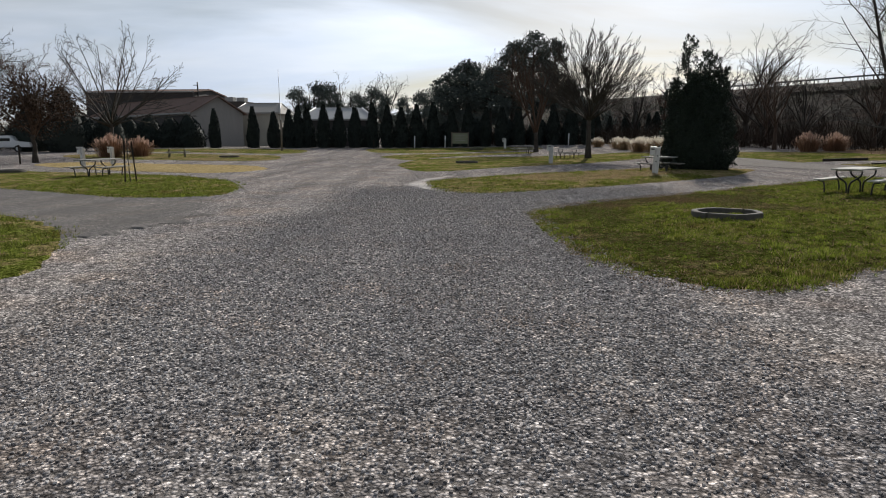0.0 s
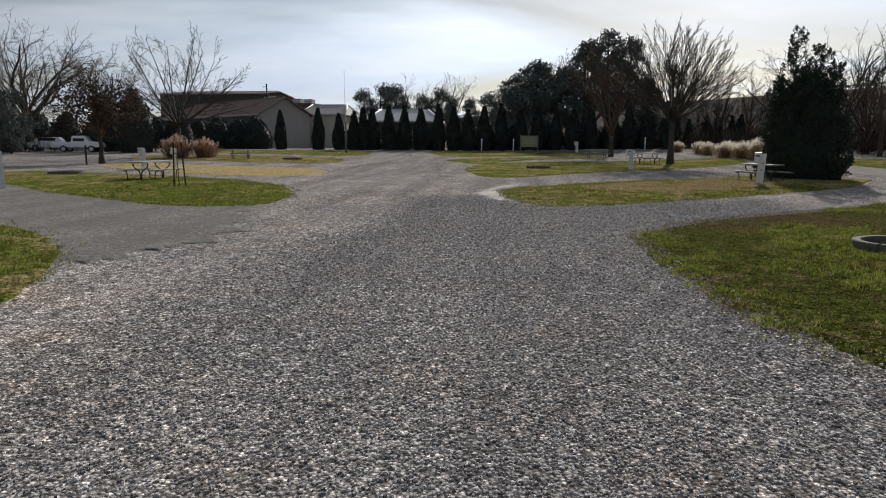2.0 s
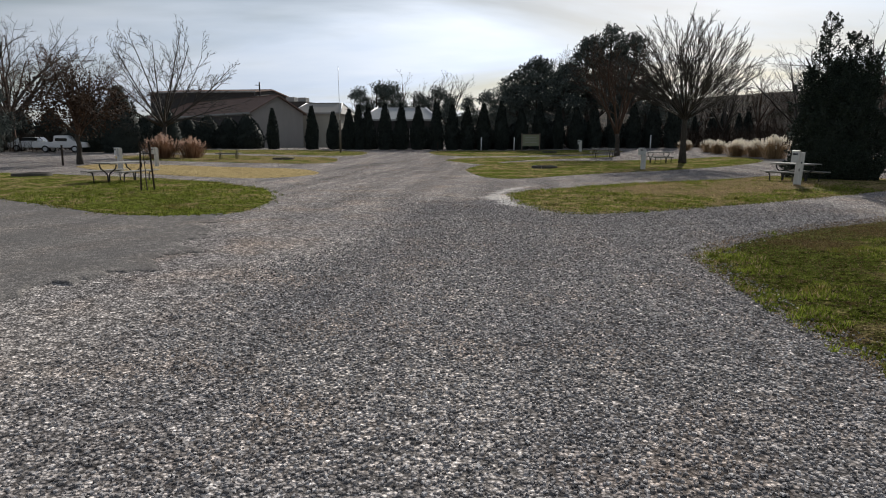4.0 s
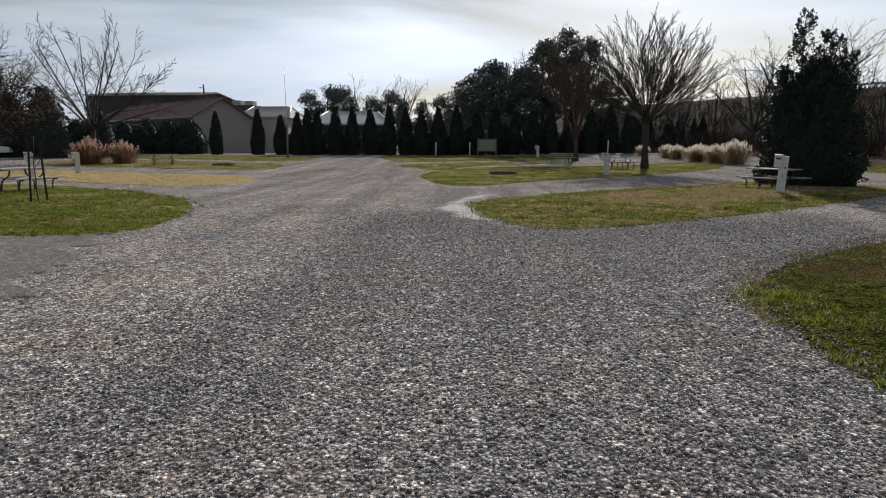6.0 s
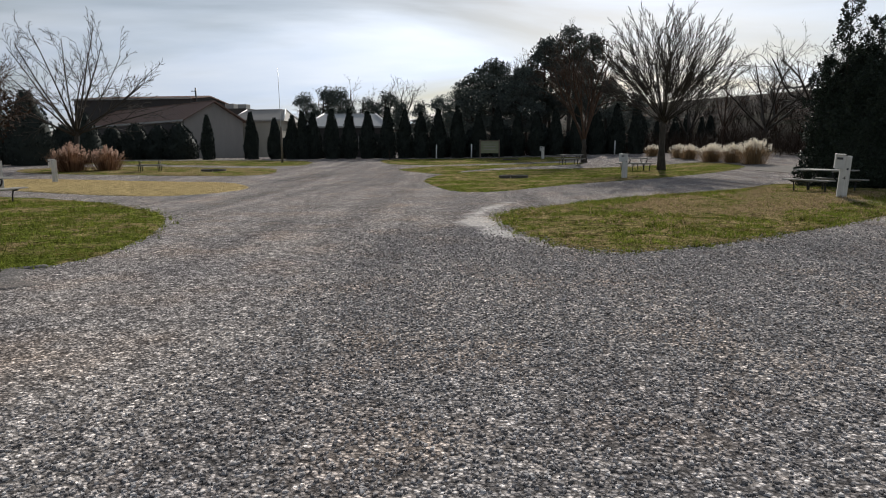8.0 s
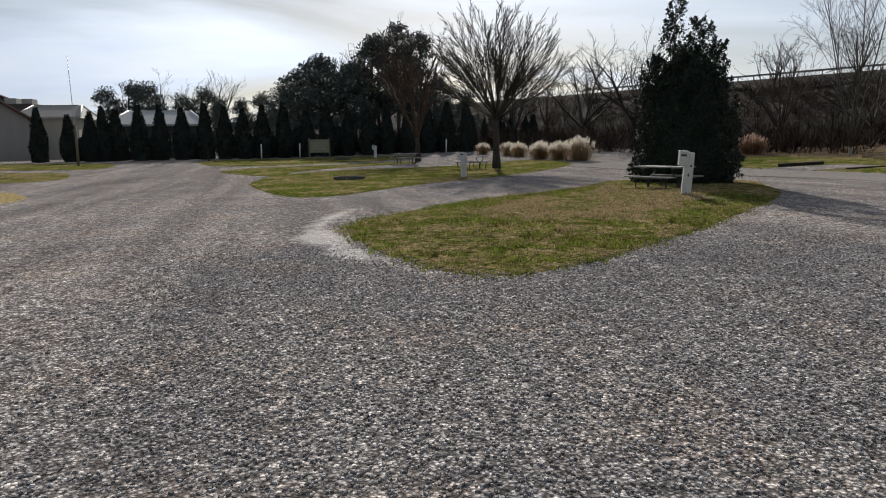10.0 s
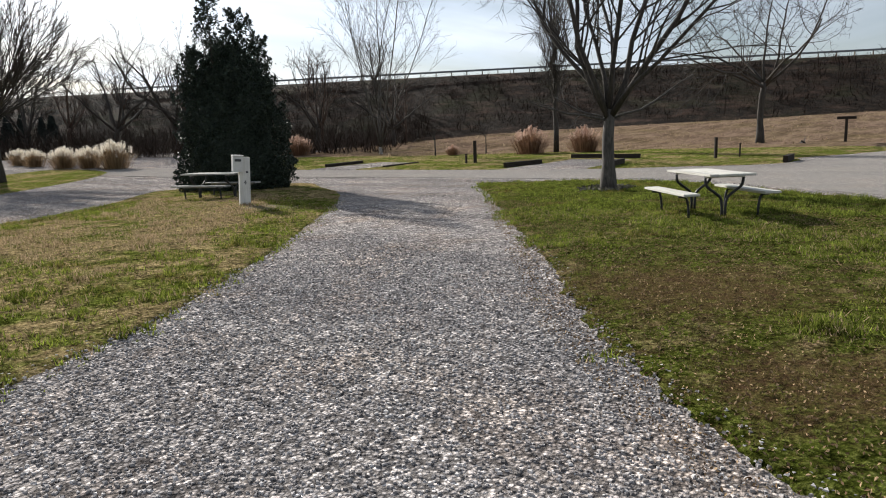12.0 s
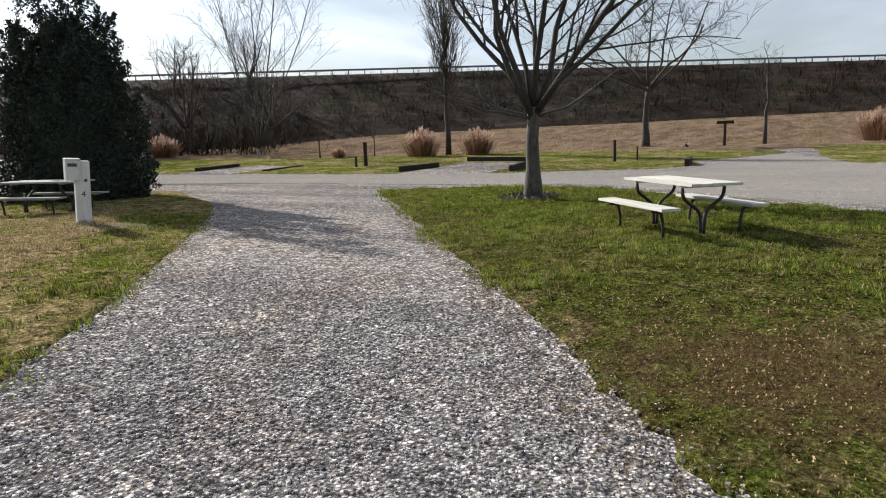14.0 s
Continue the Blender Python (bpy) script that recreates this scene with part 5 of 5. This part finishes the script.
# ---- guard rail ----
rail = thing("guard_rail", Matrix(), "long galvanised guard rail along the road on the bank", "guard rail")
x0, y0 = sq(96.6, -75)
x1, y1 = sq(96.6, 85)
dv = Vector((x1 - x0, y1 - y0, 0))
ang = math.atan2(dv.y, dv.x)
part("beam", box(dv.length, 0.05, 0.24, ((x0 + x1) / 2, (y0 + y1) / 2, 9.5 + 0.60), 0.015, Euler((0, 0, ang))), M_RAIL, rail)
gp = None
for k in range(80):
    t_ = k / 79
    bm = box(0.12, 0.14, 1.0, (0, 0, 0), 0.01)
    if gp is None:
        gp = part("rail_post", bm, M_POST, rail)
        ob = gp
    else:
        bm.free()
        ob = new("rail_post", gp.data)
        ob.parent = rail
    ob.location = (x0 + dv.x * t_ + 0.11, y0 + dv.y * t_ + 0.06, 9.5 + 0.22)
    ob.rotation_euler = (0, 0, ang)


# ---- buildings ----
def gable_house(name, m, label, length, width, eave, ridge, wall_m, roof_m, openings=(), over=0.5, hip=0.0):
    """A building along x with a pitched roof, walls of sheets and framed openings on the front (-y) and the gable end (+x)."""
    root = thing(name, m, label, "building")
    th = 0.2
    part("front_wall", box(length, th, eave, (0, -width / 2, eave / 2)), wall_m, root)
    part("back_wall", box(length, th, eave, (0, width / 2, eave / 2)), wall_m, root)
    for sx in (-1, 1):
        bm = bmesh.new()
        x = sx * (length / 2 - th / 2 - 0.003)
        prof = [(-width / 2 + th / 2, 0), (width / 2 - th / 2, 0), (width / 2 - th / 2, eave), (0, eave + (ridge - eave) * (1 - hip)), (-width / 2 + th / 2, eave)]
        a = [bm.verts.new((x - th / 2, p, z)) for p, z in prof]
        b = [bm.verts.new((x + th / 2, p, z)) for p, z in prof]
        bm.faces.new(a[::-1])
        bm.faces.new(b)
        for i in range(5):
            bm.faces.new((a[i], a[(i + 1) % 5], b[(i + 1) % 5], b[i]))
        bmesh.ops.recalc_face_normals(bm, faces=bm.faces)
        part("gable_wall", bm, wall_m, root)
    for sy in (-1, 1):
        bm = bmesh.new()
        e = (width / 2 + over, eave - over * (ridge - eave) / (width / 2))
        inset = hip * (length * 0.3)
        q = [(-length / 2 - over, sy * e[0], e[1]), (length / 2 + over, sy * e[0], e[1]), (length / 2 + over - inset, 0, ridge), (-length / 2 - over + inset, 0, ridge)]
        lo = [bm.verts.new(p) for p in q]
        hi = [bm.verts.new((p[0], p[1], p[2] + 0.16)) for p in q]
        bm.faces.new(lo)
        bm.faces.new(hi)
        for i in range(4):
            bm.faces.new((lo[i], lo[(i + 1) % 4], hi[(i + 1) % 4], hi[i]))
        bmesh.ops.recalc_face_normals(bm, faces=bm.faces)
        slab = part("roof", bm, roof_m, root)
        n = int(length / 0.9)
        for i in range(n):
            if hip:
                break
            x = -length / 2 + (i + 0.5) * length / n
            mid = Vector((x, sy * e[0] / 2, (e[1] + ridge) / 2 + 0.18))
            part("seam", box(0.05, math.hypot(e[0], ridge - e[1]), 0.05, mid, 0, Euler((-sy * math.atan2(ridge - e[1], e[0]), 0, 0))), roof_m, slab)
        part("fascia", box(length + 2 * over, 0.05, 0.22, (0, sy * (e[0] + 0.03), e[1] + 0.06)), M_TRIM, root)
    if hip:
        for sx in (-1, 1):
            bm = bmesh.new()
            w2, x = width / 2 + over, sx * (length / 2 + over)
            lo_z = eave - over * (ridge - eave) / (width / 2)
            p = [bm.verts.new((x, -w2, lo_z)), bm.verts.new((x, w2, lo_z)), bm.verts.new((x - sx * hip * length * 0.3, 0, ridge + 0.14)), bm.verts.new((x, 0, lo_z - 0.1))]
            bm.faces.new((p[0], p[1], p[2]))
            bm.faces.new((p[0], p[3], p[1]))
            part("roof", bm, roof_m, root)
        for sx, sy in ((-1, -1), (1, -1), (1, 1), (-1, 1)):
            a = Vector((sx * (length / 2 + over), sy * (width / 2 + over), eave - over * (ridge - eave) / (width / 2) + 0.18))
            b = Vector((sx * (length / 2 + over - hip * length * 0.3), 0, ridge + 0.18))
            tt = Tubes()
            tt.add([a, b], [0.09, 0.09], 5)
            part("hip_cap", tt.mesh("hip_cap", M_WHITE), M_WHITE, root)
    part("ridge_cap", box(length * (1 - 0.6 * hip), 0.3, 0.08, (0, 0, ridge + 0.17), 0.02), roof_m, root)
    for face, pos, z, w, h in openings:
        if face == "front":
            wn_ = part("window", box(w, 0.12, h, (pos, -width / 2 - 0.07, z)), M_GLASS, root, "dark window")
            part("window_frame", box(w + 0.24, 0.06, h + 0.24, (pos, -width / 2 - 0.12 + 0.02, z)), M_TRIM, root)
            wn_.location.y -= 0.06
        else:
            wn_ = part("door", box(0.12, w, h, (length / 2 + 0.06, pos, z)), M_DARK_WALL, root, "dark door")
    return root


# long brown-roofed building, turned a little so that its gable end shows
HALL_TURN = math.degrees(math.atan2(-17.0, 19.7))
hall = gable_house("long_building", Matrix.Translation((-44.7, 105.8, 0.75)) @ pose(0, 0, 0, 0, 0, HALL_TURN), "long tan metal building with brown roof and shaded porch", 36.0, 7.6, 4.7, 6.8, M_SIDING, M_ROOF_BROWN,
                   [], 0.5)
# dark sheet before the front wall carries the porch's shade in its colour
part("porch_wall", box(34.0, 0.2, 4.2, (-0.6, -4.1, 2.1)), M_DARK_WALL, hall, "dark sheet standing in for the porch's shade")
for px in (-1.0, 5.0, 11.0):
    part("porch_window", box(1.4, 0.06, 1.4, (px, -4.23, 2.3), 0.02), M_GLASS, hall, "dark window")
gable_house("flat_building", at(-49.6, 119.0, -4, -0.1), "larger dark building with a low roof behind", 18.3, 13.0, 8.6, 9.3, M_DARK_WALL, M_ROOF_BROWN, [], 0.3)
fl = thing("vent_pipe", at(-40.6, 113.2, 0, 9.0), "thin vent pipe with a side arm on the roof", "vent pipe")
tt = Tubes()
tt.add([(0, 0, -1.2), (0, 0, 1.2)], [0.12, 0.12], 6)
part("pipe", tt.mesh("pipe", M_BOX_DARK), M_BOX_DARK, fl)
part("arm", box(0.7, 0.1, 0.1, (-0.35, 0, 0.7)), M_BOX_DARK, fl)
unit = thing("roof_unit", at(-33.8, 112.0, -8, 4.4), "dark low wing with box-shaped rooftop units", "building")
part("wing", box(4.2, 4.0, 7.0, (0, 0, -1.0), 0.05), M_DARK_WALL, unit)
part("housing", box(1.4, 1.4, 0.8, (-0.9, -0.5, 2.85), 0.04), M_TRIM, unit)
part("housing", box(1.3, 1.4, 0.7, (1.1, -0.5, 2.8), 0.04), M_TRIM, unit)
gable_house("small_building", at(-27.0, 102.5, -6, 0.0), "small pale tan building with a light metal hip roof", 6.6, 6.0, 4.8, 6.1, M_SIDING_LIGHT, M_ROOF_TAN, [], 0.4, 0.5)
gable_house("white_roofed_house", at(-14.6, 95.5, 2, 0.0), "low house with a white metal hip roof behind the cypress row", 9.4, 6.5, 3.7, 5.1, M_DARK_WALL, M_ROOF_WHITE, [("front", -2, 1.7, 1.0, 1.2), ("front", 2, 1.7, 1.0, 1.2)], 0.5, 0.7)


# ---- parked vehicles ----
def car(m, label, paint, kind="car"):
    root = thing("parked_car", m, label, "car", "parked cars")
    if kind == "pickup":
        prof = [(-2.6, 0.45), (-2.62, 1.0), (-0.6, 1.02), (-0.5, 1.65), (0.7, 1.68), (1.25, 1.1), (2.5, 1.0), (2.62, 0.5)]
    else:
        prof = [(-2.2, 0.4), (-2.25, 0.85), (-1.7, 0.98), (-1.1, 1.42), (0.4, 1.45), (1.15, 0.98), (2.1, 0.85), (2.2, 0.42)]
    bm = bmesh.new()
    a = [bm.verts.new((x, -0.86, z)) for x, z in prof]
    b = [bm.verts.new((x, 0.86, z)) for x, z in prof]
    n = len(prof)
    bm.faces.new(a)
    bm.faces.new(b[::-1])
    for i in range(n):
        bm.faces.new((a[i], b[i], b[(i + 1) % n], a[(i + 1) % n]))
    bmesh.ops.recalc_face_normals(bm, faces=bm.faces)
    bmesh.ops.bevel(bm, geom=list(bm.edges), offset=0.07, segments=2, affect="EDGES")
    part("body", bm, paint, root)
    x0_, x1_ = (-0.4, 0.75) if kind == "pickup" else (-1.1, 0.6)
    part("side_window", box(x1_ - x0_, 1.74, 0.34, ((x0_ + x1_) / 2, 0, 1.25), 0.05), M_GLASS, root)
    part("windscreen", box(0.05, 1.5, 0.5, (0.92, 0, 1.28), 0.02, Euler((0, -0.75, 0))), M_GLASS, root)
    for sx in (-1.35, 1.4):
        for sy in (-1, 1):
            bm = bmesh.new()
            bmesh.ops.create_cone(bm, cap_ends=True, segments=20, radius1=0.34, radius2=0.34, depth=0.22, matrix=Matrix.Translation((sx, sy * 0.8, 0.34)) @ pose(0, 0, 0, 90, 0, 0))
            wh = part("wheel", bm, M_TYRE, root)
            bm = bmesh.new()
            bmesh.ops.create_cone(bm, cap_ends=True, segments=16, radius1=0.2, radius2=0.2, depth=0.24, matrix=Matrix.Translation((sx, sy * 0.8, 0.34)) @ pose(0, 0, 0, 90, 0, 0))
            part("rim", bm, M_STEEL, wh)
    for sy in (-1, 1):
        part("headlight", box(0.06, 0.3, 0.14, (prof[-1][0] - 0.02, sy * 0.6, 0.75), 0.02), M_WHITE, root)
    return root


car(at(-44.8, 69.8, 12), "white pickup truck parked beyond the lawn", M_CAR_WHITE, "pickup")
car(at(-49.2, 71.5, 20), "white car parked under bare trees", M_CAR_WHITE)
car(at(-47.0, 77.5, 10), "dark car parked under bare trees", M_CAR_DARK)

# pale marker tubes in front of the cypress row
for x in (-3.4, 0.2, 14.8):
    tube_ = thing("downspout_post", at(x, 80.6), "short pale plastic post before the cypress row", "post", "pale posts")
    tt = Tubes()
    tt.add([(0, 0, -0.05), (0.03, 0, 1.4)], [0.07, 0.06], 7)
    part("post", tt.mesh("post", M_WHITE), M_WHITE, tube_)


# ---- loose stones, blades and litter ----
def inside(poly, x, y):
    px, py = np.asarray(poly)[:, 0], np.asarray(poly)[:, 1]
    hit = np.zeros(len(x), bool)
    j = len(px) - 1
    for i in range(len(px)):
        c = ((py[i] > y) != (py[j] > y)) & (x < (px[j] - px[i]) * (y - py[i]) / (py[j] - py[i] + 1e-12) + px[i])
        hit ^= c
        j = i
    return hit


rng = np.random.default_rng(77)


def lane_places(n, xr, yr):
    x, y = rng.uniform(*xr, n), rng.uniform(*yr, n)
    rim = np.minimum.reduce([(x - xr[0]) / 2.0, (xr[1] - x) / 2.0, (y - yr[0]) / 2.5, (yr[1] - y) / 3.5])
    keep = rng.random(n) < np.clip(rim, 0, 1)
    bow = (y - 26.8) ** 2 * 0.055 - 0.8
    keep &= (np.abs(x - bow) + 0.5 * np.abs(y - 26.8) / 5 > 0.5) | (rng.random(n) < 0.35)
    stray = rng.random(n) < 0.5
    for line, rise, c in ISLANDS.values():
        inner = [(c[0] + (a - c[0]) * 0.955, c[1] + (b - c[1]) * 0.955) for a, b in line]
        keep &= np.where(stray & (rng.random(n) < 0.7), ~inside(inner, x, y), ~inside(line, x, y))
    return x[keep], y[keep]


def stones(name, x, y, lo, hi):
    n = len(x)
    k = np.arange(3) * 2 * math.pi / 3
    low = np.stack([np.cos(k), np.sin(k), np.full(3, -0.25)], 1)
    base = np.concatenate([low, low * np.array([0.72, 0.72, 0]) + np.array([0, 0, 0.75])])
    tris = np.array([(3, 4, 5), (0, 1, 4), (0, 4, 3), (1, 2, 5), (1, 5, 4), (2, 0, 3), (2, 3, 5)])
    r = rng.uniform(lo, hi, n)
    v = base[None] * r[:, None, None] * rng.uniform(0.72, 1.25, (n, 6, 1))
    v[:, :, 0] *= rng.uniform(0.75, 1.35, (n, 1))
    v[:, 3:, :2] += rng.normal(size=(n, 1, 2)) * r[:, None, None] * 0.15
    a = rng.uniform(0, 6.28, n)
    ca, sa = np.cos(a), np.sin(a)
    vx = v[:, :, 0] * ca[:, None] - v[:, :, 1] * sa[:, None]
    vy = v[:, :, 0] * sa[:, None] + v[:, :, 1] * ca[:, None]
    z = np.array([ground_z(p, q) for p, q in zip(x, y)])
    for line, rise, c in ISLANDS.values():
        z[inside(line, x, y)] += 0.02
    vv = np.stack([vx + x[:, None], vy + y[:, None], v[:, :, 2] + z[:, None] - 0.002], axis=2).reshape(-1, 3)
    ff = (tris[None] + (np.arange(n) * 6)[:, None, None]).reshape(-1, 3)
    return tagged(part(name, mesh_of(name, vv, ff, M_STONES), M_STONES), "loose crushed limestone stones lying on the lane", "gravel", "", "stuff")


x, y = lane_places(112000, (-4.1, 3.4), (3.2, 16.5))
stones("loose_stones", x, y, 0.0085, 0.0175)
x, y = lane_places(100000, (-3.6, 8.0), (14.0, 25.5))
stones("loose_stones", x, y, 0.0085, 0.0175)


def thin(x, y):
    """How thick the grass stands: patches by chance and the bare ones along the lane."""
    v = 0.6 * noise.noise(Vector((x * 0.45, y * 0.45, 5))) + 0.5 * noise.noise(Vector((x * 1.6, y * 1.6, 2)))
    for bx, by, br in BARE:
        v -= 0.85 * math.exp(-((x - bx) ** 2 + (y - by) ** 2) / (br * br))
    return v


def tufts(name, line, rise, c, n, box_, mat, h, label, blades=3, top=None):
    x, y = rng.uniform(box_[0], box_[1], n), rng.uniform(box_[2], box_[3], n)
    keep = inside(line, x + rng.normal(size=n) * 0.13, y + rng.normal(size=n) * 0.13)
    x, y = x[keep], y[keep]
    dense = np.array([thin(p, q) for p, q in zip(x, y)])
    keep = dense > rng.uniform(-0.36, 0.06, len(x))
    x, y = x[keep], y[keep]
    poly = np.asarray(line)
    pa = np.arctan2(poly[:, 1] - c[1], poly[:, 0] - c[0])
    pr = np.hypot(poly[:, 0] - c[0], poly[:, 1] - c[1])
    o = np.argsort(pa)
    rad = np.interp(np.arctan2(y - c[1], x - c[0]), pa[o], pr[o], period=2 * math.pi)
    fr = np.clip(np.hypot(x - c[0], y - c[1]) / rad, 0, 1)
    if top is not None:
        patch = np.array([noise.noise(Vector((p * 0.5, q * 0.5, 11.0))) + 0.5 * noise.noise(Vector((p * 1.7, q * 1.7, 4.0))) for p, q in zip(x, y)])
        on_top = (fr + 0.4 * patch) < 0.52
        keep = (on_top if top else ~on_top) | (rng.random(len(x)) < 0.12)
        x, y, fr = x[keep], y[keep], fr[keep]
    z = np.array([ground_z(p, q) for p, q in zip(x, y)]) + np.array([island_lift(s, rise) for s in fr]) - 0.012
    m_ = len(x)
    X, Y, Z = (np.repeat(k, blades) for k in (x, y, z))
    N = m_ * blades
    X = X + rng.normal(size=N) * 0.018
    Y = Y + rng.normal(size=N) * 0.018
    a = rng.uniform(0, 6.28, N)
    w = rng.uniform(0.004, 0.010, N)
    tall = np.array([0.85 + 1.3 * noise.noise(Vector((p * 2.6, q * 2.6, 21.0))) + 1.3 * noise.noise(Vector((p * 7.5, q * 7.5, 33.0))) for p, q in zip(x, y)])
    hh = h * rng.uniform(0.5, 1.25, N) * np.repeat(np.clip(tall, 0.25, 2.4), blades)
    ln = rng.uniform(0.1, 0.9, N) * hh
    b = rng.uniform(0, 6.28, N)
    v = np.empty((N, 3, 3))
    v[:, 0] = np.stack([X - np.cos(a) * w, Y - np.sin(a) * w, Z], 1)
    v[:, 1] = np.stack([X + np.cos(a) * w, Y + np.sin(a) * w, Z], 1)
    v[:, 2] = np.stack([X + np.cos(b) * ln, Y + np.sin(b) * ln, Z + hh], 1)
    f = np.arange(N * 3).reshape(N, 3)
    return tagged(part(name, mesh_of(name, v.reshape(-1, 3), f, mat), mat), label, "grass", "", "stuff")


def litter(line, rise, c, box_, tries, most):
    """Fallen leaves, thickest along the gravel's edge and in bare patches."""
    x, y = rng.uniform(box_[0], box_[1], tries), rng.uniform(box_[2], box_[3], tries)
    poly = np.asarray(line)
    pa = np.arctan2(poly[:, 1] - c[1], poly[:, 0] - c[0])
    pr = np.hypot(poly[:, 0] - c[0], poly[:, 1] - c[1])
    o = np.argsort(pa)
    rad = np.interp(np.arctan2(y - c[1], x - c[0]), pa[o], pr[o], period=2 * math.pi)
    edge = rad - np.hypot(x - c[0], y - c[1])
    bare = np.array([thin(p, q) for p, q in zip(x, y)])
    want = np.where(edge > -0.4, np.exp(-np.abs(edge) * 1.3) * 0.8 + np.clip(-bare * 1.3, 0, 1) * 0.8 + 0.04, 0)
    k = rng.random(tries) < want
    x, y, edge, rad = x[k][:most], y[k][:most], edge[k][:most], rad[k][:most]
    lift = np.array([island_lift(min(1.0, max(0.0, 1 - e / r)), rise) if e > 0 else 0.012 for e, r in zip(edge, rad)])
    z = np.array([ground_z(p, q) for p, q in zip(x, y)]) + lift + 0.012
    m = leaf_mesh("fallen_leaves", np.stack([x, y, z], 1), rng.uniform(0.011, 0.030, len(x)), M_LITTER, rng, 0.5)
    tagged(part("fallen_leaves", m, M_LITTER), "brown fallen leaves strewn over the lawn's edge", "leaf litter", "", "stuff")


for key, (line, rise, c) in list(ISLANDS.items()):
    if key.startswith("lawn_with_table"):
        tufts("grass_blades", line, rise, c, 230000, (2, 12, 8, 25.5), M_BLADE_GREEN, 0.05, "short green blades of winter lawn", 4)
        tufts("grass_blades", line, rise, c, 90000, (12, 21, 12, 30.5), M_BLADE_GREEN, 0.06, "short green blades of winter lawn")
        tufts("dry_grass_blades", line, rise, c, 60000, (2, 12, 8, 25.5), M_BLADE_DRY, 0.045, "short straw-coloured blades in the lawn")
        litter(line, rise, c, (2, 14, 8, 26), 190000, 42000)
    elif key.startswith("lawn_by_post_four"):
        tufts("grass_blades", line, rise, c, 75000, (-1, 12, 21, 36), M_BLADE_GREEN, 0.055, "short green blades of a half-dry lawn", 3, False)
        tufts("dry_grass_blades", line, rise, c, 80000, (-1, 12, 21, 36), M_BLADE_DRY, 0.05, "straw-coloured blades of a half-dry lawn", 3, True)
        litter(line, rise, c, (-1, 12, 21, 34), 40000, 4500)
    elif key.startswith("lawn_with_sapling") or key.startswith("lawn_corner"):
        tufts("grass_blades", line, rise, c, 60000, (-15, -5.5, 9, 32), M_BLADE_GREEN, 0.06, "short green blades of a lawn bed")
